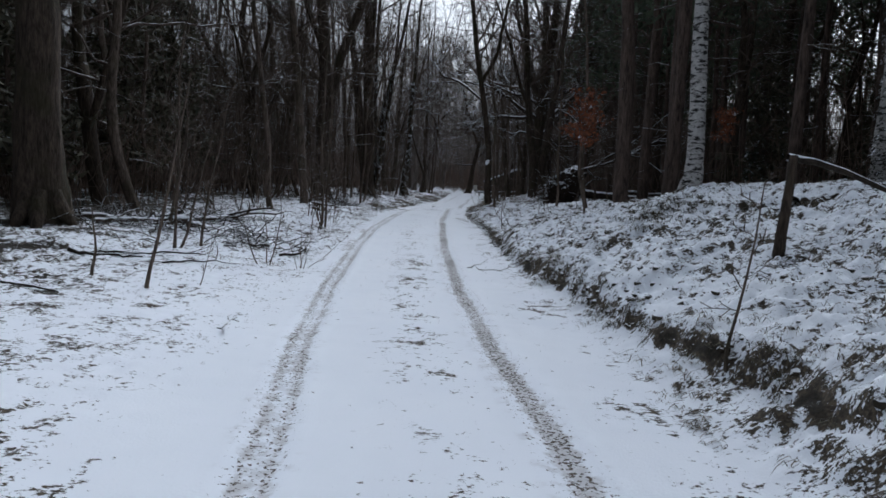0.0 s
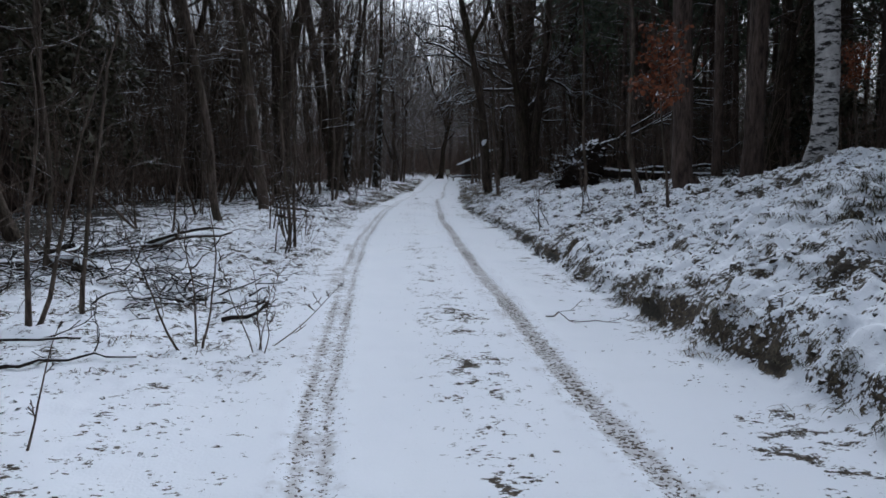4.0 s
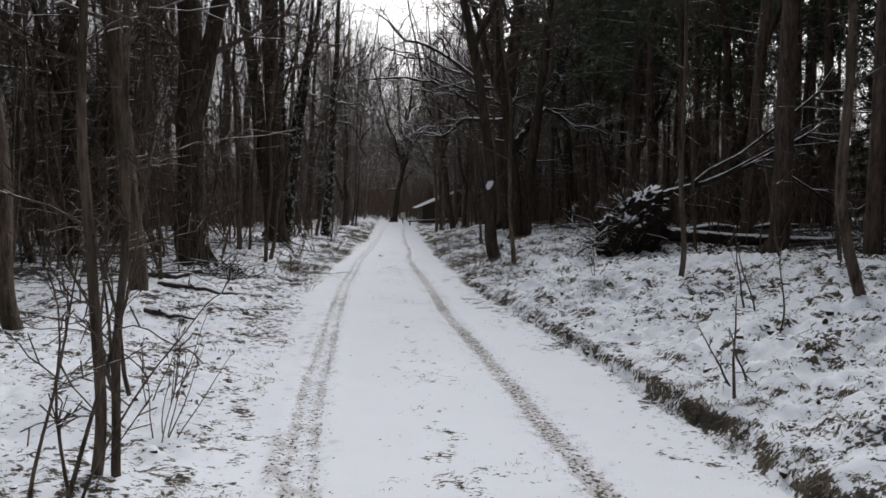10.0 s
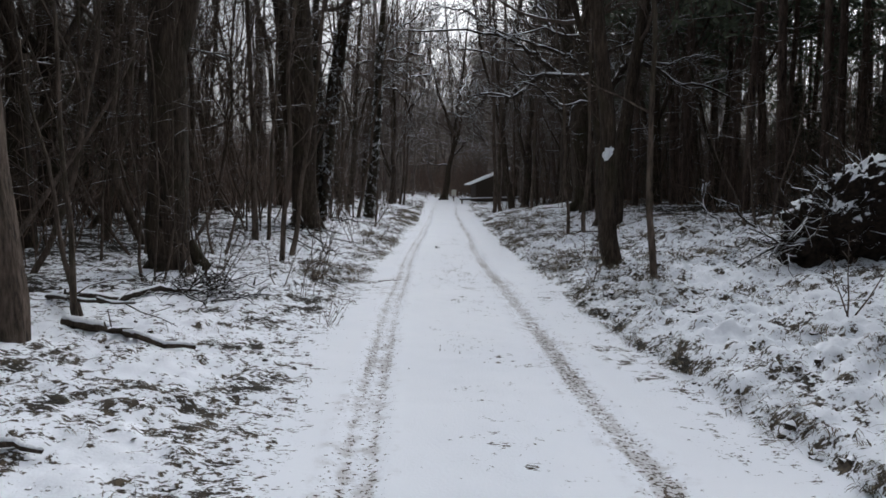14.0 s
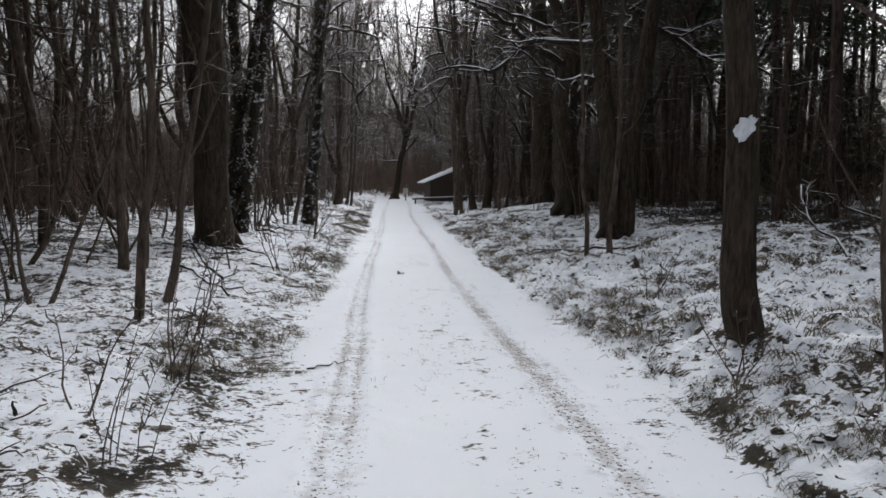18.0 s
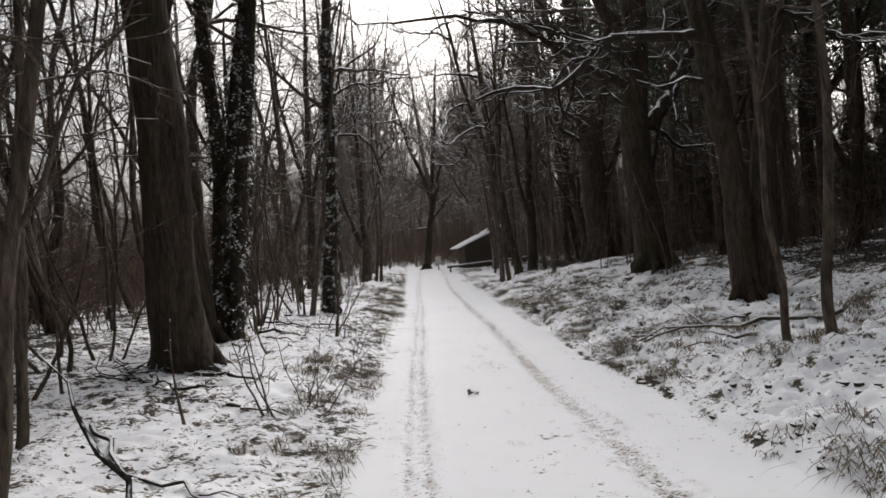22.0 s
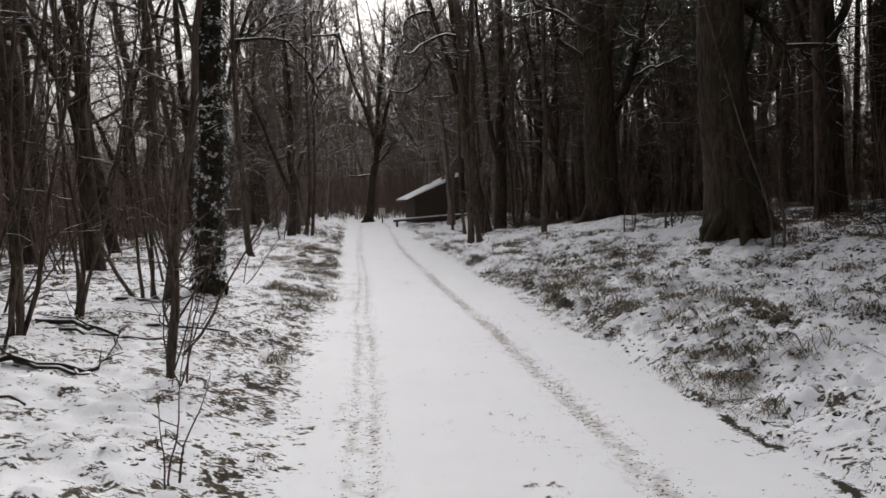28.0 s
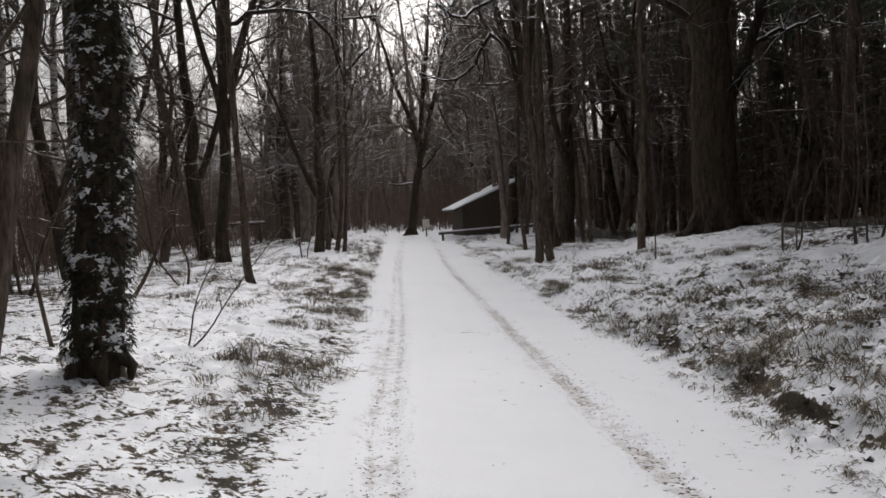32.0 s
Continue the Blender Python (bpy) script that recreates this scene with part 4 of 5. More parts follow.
spread(pines, scatter(rng, 104, (5, 24, 6, 78), 1.6, lambda x, y: right_of(x, y, 5.4) and (y < 32 or rng.uniform() < .6)), rng, .85, 1.15)
spread(alders, scatter(rng, 11, (-11, -5, 29, 39), 1.0, lambda x, y: x < -4.6 - (y - 29) * .15), rng, .8, 1.0)
spread(pines, scatter(rng, 12, (12, 24, 40, 80), 1.6, lambda x, y: True), rng, .85, 1.1)
spread(pines, [(11.2, 47.6), (12.9, 50.4), (14.6, 52.0), (16.5, 54.5), (10.3, 46.0)], rng, .9, 1.1)
spread(pines, scatter(rng, 8, (9, 17, 28, 40), 1.6, lambda x, y: True), rng, .85, 1.1)
spread(pines, scatter(rng, 14, (-40, -16, 0, 24), 2.0, lambda x, y: True), rng, .85, 1.15)
spread(thins, scatter(rng, 125, (-14, 2, 10, 66), .5, lambda x, y: left_of(x, y, 2.6 if y < 24 else 1.7) and (y < 37 or rng.uniform() < .3)), rng, .6, 1.1)
spread(thins, scatter(rng, 40, (2, 12, 18, 66), .8, lambda x, y: right_of(x, y, 3.0 if y < 46 else 1.0)), rng, .5, .9)
spread(alders, scatter(rng, 11, (-13, -6.4, 36, 43), 1.0, lambda x, y: True), rng, .9, 1.1)
spread(spruces, scatter(rng, 4, (-15, -9, 36, 42), 1.6, lambda x, y: True), rng, .8, 1.0)
spread(spruces, scatter(rng, 14, (-19, -8, 12, 30), 1.6, lambda x, y: x < -6.5 - (y - 12) * .12), rng, .7, 1.1)
spread(spruces, scatter(rng, 46, (11, 27, 8, 78), 1.7, lambda x, y: right_of(x, y, 9.0)), rng, .5, .85)
for o in alders + pines + thins + oaks + spruces:
    for c in list(o.children):
        bpy.data.objects.remove(c)
    bpy.data.objects.remove(o)

# the woods behind and far off
def far_woods():
    rng = np.random.default_rng(12)
    b, tw, nd = Build(), Build(), Build()

    def stick(x, y, high, r, many=22):
        z = float(base_height(np.array([x]), np.array([y]))[0])
        start = np.array([x, y, z - .2])
        body = wander(rng, start, (rng.normal(0, .07), rng.normal(0, .07), 1), high, 6, .09, .05)
        b.tube(body, r * np.array([1, .9, .78, .62, .45, .28, .1]), 5, False)
        arms = [(body, .25)]
        for a in range(rng.integers(2, 5)):
            k = rng.integers(1, 5)
            az = rng.uniform(0, 6.28)
            arm = wander(rng, body[k], (math.cos(az), math.sin(az), rng.uniform(.3, 1.2)), high * rng.uniform(.2, .42), 4, .20, .10)
            b.tube(arm, r * np.array([.5, .4, .3, .18, .06]) * (1.1 - .12 * k), 4, False)
            arms.append((arm, .0))
        for k in range(max(16, int(many * 1.3))):
            line, low_end = arms[rng.integers(len(arms))]
            t = rng.uniform(low_end, .999) * (len(line) - 1)
            q = int(t)
            p = line[q] + (line[q + 1] - line[q]) * (t - q)
            az2 = rng.uniform(0, 6.28)
            long = rng.uniform(.7, 2.4)
            e = p + np.array([math.cos(az2), math.sin(az2), rng.uniform(-.1, .8)]) * long
            m = (p + e) / 2 + rng.normal(0, .2, 3) + [0, 0, .1]
            tw.tube([p, m, e], [.026, .018, .007], 3, False)
            for q in range(4):
                s = p + (e - p) * rng.uniform(.25, 1)
                tw.tube([s, s + rng.normal(0, .45, 3) + [0, 0, .15]], [.013, .006], 3, False)

    for _ in range(420):
        y = rng.uniform(62, 135)
        x = rng.uniform(-42, 50)
        c = float(along(P_LT, np.array([y]))[0]) + .8
        if -3.2 - max(0, (y - 84)) * .06 < x - c < 3.6 and y < 98:
            continue
        if x - c < -6:
            stick(x, y, rng.uniform(6, 10), rng.uniform(.05, .11))
        else:
            stick(x, y, rng.uniform(13, 21) if y > 85 else rng.uniform(11, 17), rng.uniform(.06, .20))
    for _ in range(60):
        stick(rng.uniform(-8, 18), rng.uniform(99, 118), rng.uniform(19, 26), rng.uniform(.12, .3), 44)
    for k in range(46):
        y = rng.uniform(66, 104)
        c = float(along(P_LT, np.array([y]))[0]) + .8
        stick(c + (1 if k % 2 else -1) * rng.uniform(3.2, 8.0), y, rng.uniform(15, 22), rng.uniform(.10, .22), 60)
    for _ in range(44):
        stick(-rng.uniform(14, 40), rng.uniform(40, 84), rng.uniform(6, 9), rng.uniform(.05, .11), 40)
    for _ in range(260):
        y = rng.uniform(-10, 62)
        stick(-rng.uniform(24, 52), y, rng.uniform(9, 16) if y < 24 else rng.uniform(9, 13), rng.uniform(.06, .15), 26)
    for _ in range(110):
        stick(rng.uniform(-30, 30), rng.uniform(-35, -4), rng.uniform(9, 15), rng.uniform(.08, .2), 14)
    for _ in range(80):
        x, y = rng.uniform(28, 56), rng.uniform(-10, 110)
        z = float(base_height(np.array([x]), np.array([y]))[0])
        high = rng.uniform(14, 20)
        b.tube([(x, y, z - .2), (x, y, z + high)], [.16, .05], 5, False)
        for k in range(26):
            needle_clumps(rng, nd, np.array([x, y, z + rng.uniform(3.5, high)]) + rng.normal(0, .8, 3) * [1, 1, .2], .7, 8, .6, 1.1)
    tagged(new("far_trunks", b.mesh("far_trunks", M_FARWOOD)), "distant bare trunks of the winter wood, paled for haze", "trees", kind="stuff")
    tagged(new("far_twigs", tw.mesh("far_twigs", M_FARTWIG)), "distant bare snow-dusted twigs of the winter wood, paled for haze", "trees", kind="stuff")
    tagged(new("far_needles", nd.mesh("far_needles", M_NEEDLE)), "dark needle crowns of distant pines", "trees", kind="stuff")
    low = Build()
    for _ in range(5200):
        left = rng.uniform() < .6
        x = -rng.uniform(12, 50) if left else rng.uniform(11, 45)
        y = rng.uniform(2, 100)
        z = float(base_height(np.array([x]), np.array([y]))[0])
        high = rng.uniform(1.2, 5.5)
        d = rng.normal(0, .35, 2)
        low.tube([(x, y, z - .1), (x + d[0], y + d[1], z + high)], [.022, .006], 3, False)
        for q in range(4):
            h = rng.uniform(.2, .95)
            p = np.array([x + d[0] * h, y + d[1] * h, z + high * h])
            low.tube([p, p + rng.normal(0, .4, 3) + [0, 0, .35]], [.012, .005], 3, False)
    for _ in range(2600):
        left = rng.uniform() < .72
        y = rng.uniform(14, 76)
        x = along(P_LE, y) - rng.uniform(4.6, 13) if left else along(P_RE, y) + rng.uniform(5.5, 12)
        z = float(base_height(np.array([x]), np.array([y]))[0])
        high = rng.uniform(.6, 2.6)
        d = rng.normal(0, .3, 2)
        low.tube([(x, y, z - .1), (x + d[0], y + d[1], z + high)], [.013, .004], 3, False)
        for q in range(4):
            h = rng.uniform(.2, .95)
            p = np.array([x + d[0] * h, y + d[1] * h, z + high * h])
            low.tube([p, p + rng.normal(0, .3, 3) + [0, 0, .2]], [.008, .003], 3, False)
    for _ in range(6500):
        left = rng.uniform() < .55
        if left:
            y = rng.uniform(34, 84)
            x = along(P_LE, y) - rng.uniform(6.5, 26)
        else:
            y = rng.uniform(86, 128)
            x = rng.uniform(-9, 20)
        z = float(base_height(np.array([x]), np.array([y]))[0])
        high = rng.uniform(.8, 3.6) if left else rng.uniform(1.0, 4.5)
        d = rng.normal(0, .4, 2)
        low.tube([(x, y, z - .1), (x + d[0], y + d[1], z + high)], [.02, .007], 3, False)
        for q in range(5):
            h = rng.uniform(.15, .95)
            p = np.array([x + d[0] * h, y + d[1] * h, z + high * h])
            low.tube([p, p + rng.normal(0, .4, 3) + [0, 0, .3]], [.012, .005], 3, False)
    tagged(new("thicket", low.mesh("thicket", M_THICKET)), "brown leafless thicket under the trees", "undergrowth", kind="stuff")


far_woods()


def backdrop():
    """Ragged brown rim of the wood all around, glowing faintly in place of mist."""
    rng = np.random.default_rng(3)
    b = Build()
    n = 700
    ang = np.linspace(0, 2 * np.pi, n + 1)
    rx, ry = np.where(np.cos(ang) > 0, 66, 62), np.where(np.sin(ang) > 0, 150, 75)
    high = 8 + 1.5 * np.sin(ang * 9) + rng.uniform(-1.2, 1.2, n + 1) + 2 * np.clip(np.cos(ang) * 1.4, 0, 1) + 9 * np.clip(np.sin(ang), 0, 1) ** 8
    for i in range(n):
        p = [(rx[k] * math.cos(ang[k]), 30 + ry[k] * math.sin(ang[k])) for k in (i, i + 1)]
        b.add([(*p[0], -3), (*p[1], -3), (*p[1], high[i + 1]), (*p[0], high[i])], [(0, 1, 2, 3)])
    tagged(new("backdrop", b.mesh("backdrop", M_MISTGLOW)), "ragged brown rim of distant woodland with added mist glow", "woods", kind="structure")


backdrop()

# ---- small growth and dead wood ----
def sapling(x, y, high, lean=(0, 0), r=.012, seed=0, stems=1, twigs=8, label="thin bare sapling standing in the snow", long=.6, fan=.35, mat=None):
    rng = np.random.default_rng(seed)
    ob = thing("sapling", x, y, None, label, "sapling")
    c = Build()
    for k in range(stems):
        t = Build()
        f = rng.normal(0, .05, 2) if stems > 1 else (0, 0)
        l = np.array(lean) + (rng.normal(0, fan, 2) * high if stems > 1 else 0)
        h = high * (rng.uniform(.6, 1.05) if stems > 1 else 1)
        pts, rad = stem(rng, t, (f[0], f[1], -.08), (f[0] + l[0], f[1] + l[1], h), r * rng.uniform(.8, 1.1), 9, 6, .024 * high ** .5, .25, .7)
        part("stem", t, mat or M_ALDER, ob)
        if twigs:
            crown_on(rng, c, pts, rad, h * .2, twigs, long * high / 2 if high < 2 else long, .05, 1, .7, .7)
    if twigs:
        tagged(part("crown", c, M_TWIG, ob), kind="stuff")
    return ob


def fallen_branch(x0, y0, x1, y1, r, seed, forks=3, label="fallen branch lying in the snow", rise=0.0, mat=None, level=1):
    rng = np.random.default_rng(seed)
    z0 = gz(x0, y0)
    ob = thing("fallen_branch", x0, y0, z0, label, "branch")
    n = 9
    t = np.linspace(0, 1, n)
    px, py = x0 + (x1 - x0) * t, y0 + (y1 - y0) * t
    long = math.hypot(x1 - x0, y1 - y0)
    wob = np.cumsum(rng.normal(0, .055 * long ** .5, (n, 2)), axis=0)
    px, py = px + wob[:, 0] - wob[0, 0], py + wob[:, 1] - wob[0, 1]
    pz = ground_height(px, py) + r * .5 + rise * t + np.abs(rng.normal(0, .02, n))
    pts = np.stack([px - x0, py - y0, pz - z0], 1)
    b = Build()
    b.tube(pts, np.linspace(r, r * .35, n), 7, True, rng, .1)
    part("stem", b, mat or M_DEAD, ob)
    for k in range(forks):
        i = rng.integers(2, n - 1)
        d = pts[i] - pts[i - 1]
        side = np.array([-d[1], d[0], 0]) * rng.choice([-1, 1]) + d + [0, 0, rng.uniform(.0, .5) * np.linalg.norm(d)]
        c = Build()
        branch(rng, c, pts[i], side, long * rng.uniform(.2, .45), r * .5, level, -.03, .6)
        part("twig", c, mat or M_DEAD, ob)
    return ob


def brush_heap(x, y, wide, high, count, seed, label="tangled heap of dead twigs dusted with snow"):
    rng = np.random.default_rng(seed)
    z0 = gz(x, y)
    ob = thing("brush_heap", x, y, z0, label, "brushwood")
    b = Build()
    for _ in range(count):
        p = np.array([rng.normal(0, wide * .4), rng.normal(0, wide * .4), 0])
        p[2] = gz(x + p[0], y + p[1]) - z0 + rng.uniform(0, .05)
        az = rng.uniform(0, 6.28)
        long = rng.uniform(.25, .75) * wide
        pts = wander(rng, p, (math.cos(az), math.sin(az), rng.uniform(.1, 1.0) * high), long, 5, .25, -.12)
        b.tube(pts, np.linspace(rng.uniform(.006, .013), .003, 6), 4, False)
    tagged(part("tangle", b, M_BRUSH, ob), kind="stuff")
    return ob


# broken young tree with its bent snow-covered top, on the bank at the start
def broken_tree(x, y):
    rng = np.random.default_rng(41)
    ob = thing("broken_tree", x, y, None, "broken young tree with its top bent over under snow", "tree")
    z0 = gz(x, y) - .03
    b = Build()
    stem(rng, b, (0, 0, -.1), (.03, .0, 1.68 - z0), .052, 8, 10, .012, .2, .25, .07, .8)
    part("trunk", b, M_OAK, ob)
    c = Build()
    top = np.array([.03, 0, 1.66 - z0])
    way = [(0, 0, 0), (.25, 0, -.03), (.55, -.0, -.11), (1.03, .02, -.29), (1.6, -.05, -.56), (2.2, -.1, -.85)]
    c.tube([top + w for w in way], [.04, .035, .03, .026, .02, .01], 7)
    part("bent_top", c, M_SNOWLIMB, ob, "bent top with a ridge of snow")


broken_tree(3.30, 7.05)
fallen_branch(4.3, 8.85, 4.95, 9.2, .075, 700, 0, "short dark log capped with snow")
sapling(2.0, 4.82, 1.25, (.12, .05), .012, 42, 1, 7, "thin dark sapling on the snowy bank", .5)
sapling(-3.03, 7.5, 2.3, (.45, .3), .021, 43, 1, 8, "slanting dark young stem in the snow", .8)
sapling(-2.65, 7.9, .62, (.12, .1), .007, 44, 1, 3, "bare knee-high twig in the snow", .3)
sapling(-3.75, 10.2, 2.6, (.2, .2), .022, 45, 2, 7, "slanting young stems beside dead wood", .9, .1)
sapling(-3.5, 10.6, 2.4, (.5, .1), .02, 46, 1, 7, "slanting young stem beside dead wood", .9)
fallen_branch(-5.3, 8.0, -3.6, 7.2, .03, 47, 3, "long fallen branch at the edge of the snow", 0, M_BRUSH)
fallen_branch(-4.9, 9.5, -3.9, 9.1, .03, 48, 3, "fallen branch among dead wood", 0, M_BRUSH)
fallen_branch(-4.5, 13.7, -3.4, 13.9, .045, 49, 5, "crooked dark dead limb arching over the snow", .28, M_BRUSH)
fallen_branch(-2.35, 10.55, -1.95, 10.95, .025, 50, 4, "short forked dead branch in the snow", .1, M_BRUSH, 1)
fallen_branch(-2.4, 12.3, -1.85, 12.6, .007, 250, 2, "thin arched twig reaching over the verge", .12, M_BRUSH, 0)
fallen_branch(-2.35, 12.0, -1.8, 12.3, .007, 251, 1, "thin arched twig reaching over the verge", .10, M_BRUSH, 0)
brush_heap(-4.3, 13.7, 1.0, .7, 110, 252)
brush_heap(-5.1, 12.6, 1.2, .7, 120, 256)
brush_heap(-6.2, 13.2, 1.1, .7, 90, 257)
fallen_branch(-6.2, 12.5, -4.9, 12.9, .07, 258, 2, "thick dead log with snow along its top", .05)
fallen_branch(-5.8, 12.1, -4.6, 12.6, .06, 259, 3, "thick dead log with snow along its top", .12)
fallen_branch(-5.2, 13.3, -4.3, 12.4, .045, 260, 2, "crooked dead limb among brushwood", .2, M_BRUSH)
fallen_branch(-4.5, 12.25, -4.05, 12.15, .11, 261, 0, "short thick cut log in the snow")
fallen_branch(-4.6, 9.6, -3.5, 9.9, .022, 262, 2, "dead stick lying in the snow", 0, M_BRUSH)
sapling(-3.9, 8.05, .8, (.03, .0), .020, 263, 1, 3, "dead broken stake-like stem in the snow", .25)
fallen_branch(-4.4, 22.9, -3.5, 24.2, .06, 264, 1, "bent log with a ridge of snow", .02, M_SNOWLIMB)
sapling(-4.0, 25.3, 1.7, (.0, .1), .018, 265, 3, 6, "dark stems before the forked oak's foot", .6, .15)
sapling(-3.55, 24.9, .9, (.2, .1), .006, 266, 8, 5, "spray of thin dark stems in the snow", .4, .35)
brush_heap(-3.05, 11.4, .8, .6, 90, 253)
brush_heap(-3.6, 24.6, .7, .8, 90, 254, "low thorny tangle of dark stems in the snow")
fallen_branch(-3.6, 31.2, -2.7, 29.6, .022, 255, 1, "bent dead branch leaning to the snow", -.02, M_BRUSH)
fallen_branch(-3.5, 9.1, -2.65, 9.35, .017, 51, 2, "thin dead branch lying in the snow", 0, M_BRUSH)
brush_heap(-4.6, 11.6, 1.1, .5, 70, 53)
brush_heap(-3.5, 12.2, .8, .6, 50, 54)
fallen_branch(-1.75, 5.9, -1.9, 6.25, .008, 55, 1, "short twig lying on clean snow", .06)
sapling(-2.36, 9.7, 1.1, (.15, .1), .010, 58, 3, 6, "spray of thin dark stems at the verge", .5, .2)
sapling(-1.9, 9.8, .75, (.1, .05), .006, 59, 5, 5, "spray of thin dark stems at the verge", .4, .35)
fallen_branch(-4.6, 13.2, -3.25, 13.6, .05, 60, 4, "crooked fallen branch rising out of the snow", .22)
fallen_branch(.42, 10.62, 1.05, 10.4, .009, 62, 3, "forked twig lying on the track", .03)
sapling(-2.5, 14.4, 1.6, (.3, .1), .010, 63, 4, 7, "spray of thin dark stems at the verge", .5, .2)
sapling(-2.7, 16.2, 1.7, (.1, .0), .014, 64, 3, 7, "slim upright stems beside the verge", .6, .12)
sapling(-3.1, 16.9, 2.2, (.0, .0), .016, 65, 2, 8, "slim upright stems beside the verge", .7, .12)
sapling(-2.5, 16.3, .7, (.1, .1), .004, 66, 7, 3, "dry brown weed stalks in the snow", .25, .16)
sapling(-2.35, 15.6, .6, (.1, .1), .004, 67, 6, 2, "dry bent weed stalks in the snow", .25, .25)
fallen_branch(-3.95, 21.9, -2.95, 21.35, .055, 68, 1, "crooked dead log poking out beside a trunk")
fallen_branch(-3.5, 19.55, -3.1, 19.45, .045, 69, 0, "short piece of log in the snow")
fallen_branch(-4.6, 23.0, -3.6, 21.6, .03, 70, 3, "dead branch under the trees", .3)
sapling(-4.0, 22.3, 3.4, (-.4, .1), .03, 71, 2, 8, "slim leaning stems by the big oak", .9, .12)
brush_heap(-3.4, 24.0, .7, .7, 110, 72, "low thorny tangle of dark stems in the snow")
sapling(-2.0, 23.0, .38, (.05, .05), .003, 74, 10, 2, "brown tussock of dry stalks in the snow", .25, .4)
sapling(-2.35, 24.3, .7, (.08, .0), .004, 75, 6, 3, "thin dry stalks fanning from the snow", .4, .3)
sapling(-2.42, 25.8, 1.15, (.0, .1), .007, 76, 6, 5, "thin dry stalks fanning from the snow", .4, .22)
sapling(-2.75, 25.0, .9, (.05, .1), .008, 77, 2, 4, "thin bare stems in the snow", .4, .15)
fallen_branch(-1.58, 26.3, -1.42, 26.55, .011, 78, 1, "short dark twig lying on the track")
fallen_branch(-2.6, 29.15, -3.35, 29.9, .02, 79, 1, "thin slanting branch fallen against the stems", .75, M_BRUSH)
sapling(-2.29, 31.63, 1.1, (-.2, .1), .010, 80, 3, 5, "slanting thin stems before the big trunks", .5, .15)
sapling(-1.99, 31.97, .9, (.3, .1), .006, 81, 6, 4, "spray of thin stalks at the verge", .4, .25)
sapling(-2.9, 31.3, .9, (.0, .0), .012, 82, 1, 3, "short dark stake-like stem in the snow", .3)
fallen_branch(-2.7, 31.9, -2.2, 31.6, .022, 83, 1, "broken stick lying in the snow")
fallen_branch(-3.3, 32.5, -2.6, 32.1, .03, 84, 2, "dead branch at the foot of the trunks", .1)
fallen_branch(-3.3, 33.3, -2.75, 33.1, .03, 270, 2, "dark dead branch at the foot of the trunks", .04, M_BRUSH)
fallen_branch(-3.95, 33.15, -3.35, 32.85, .025, 271, 3, "dark dead branch at the foot of the trunks", .06, M_BRUSH)
brush_heap(-4.0, 33.4, .6, .5, 50, 272)
fallen_branch(-.45, 32.42, -.28, 32.36, .016, 85, 0, "flake of bark lying on the track")
tree("alder_tree", -2.72, 41.1, [(0, 0, .12, 8, 1.6, .4)], M_ALDER, M_TWIG, 510, 2.2, 8, 1.6, "dark slanting stem crossing the ivy trunk", sides=10, level=1)
tree("birch_tree", -8.3, 53.9, [(0, 0, .28, 15, .2, .1), (.9, .5, .2, 14, .5, 0)], M_BIRCH, M_TWIG, 511, 4.0, 10, 2.2, "pale twin birch standing back in the wood")
sapling(-2.68, 34.8, 1.0, (-.2, .1), .016, 512, 1, 4, "short crooked dark stem in the snow", .4)
sapling(-1.68, 35.6, .75, (.2, .15), .006, 513, 3, 3, "thin slanting stalks at the verge", .3, .15)
fallen_branch(-3.3, 37.4, -2.3, 37.9, .028, 514, 2, "arched dark dead branch in the snow", .0, M_BRUSH)
# hazel stools and branches near the ivy trunk
for k, (x, y, high, lean, st) in enumerate([(-2.95, 41.2, 4.4, (-.3, .2), 4), (-3.25, 37.0, 3.2, (.5, .2), 3), (-3.25, 37.7, 3.6, (.3, .3), 2), (-4.1, 40.0, 4.2, (1.1, .1), 3), (-4.6, 43.5, 4.5, (0, 0), 3), (-2.2, 38.3, 1.9, (.35, .1), 2)]):
    sapling(x, y, high, lean, .024 if st > 3 else .012, 90 + k, st, 5, "many-stemmed hazel with dark upright rods", .9, .16)
sapling(-1.95, 37.3, 2.3, (.35, .2), .024, 97, 2, 8, "slanting forked young stem in the snow", .8, .15)
fallen_branch(-3.55, 39.4, -2.56, 38.2, .03, 98, 2, "arched branch touching the snow", .05, M_BRUSH)
fallen_branch(-2.6, 39.5, -1.7, 39.0, .025, 99, 3, "fallen forked stick in the snow")
fallen_branch(-3.2, 38.9, -2.3, 38.4, .02, 100, 2)
fallen_branch(-3.0, 37.4, -2.5, 37.2, .02, 101, 1)
fallen_branch(-3.0, 36.4, -2.6, 36.5, .02, 102, 0)
fallen_branch(-3.3, 41.2, -2.4, 40.9, .025, 103, 3, "dead branch at the foot of the ivy trunk")
sapling(-1.9, 37.2, 1.3, (.3, .2), .007, 104, 4, 4, "thin slanting stalks at the verge", .4, .2)
sapling(-2.1, 43.2, 1.3, (.5, .2), .010, 105, 2, 6, "slanting stem with a snowy side branch", .5, .2)
for k, (x, y, high, lean, st) in enumerate([(-3.45, 38.6, 4.6, (.3, .2), 4), (-3.3, 39.9, 4.2, (.2, .1), 3)]):
    sapling(x, y, high, lean, .024, 680 + k, st, 10, "crooked many-stemmed hazel beside the track", .7, .09)
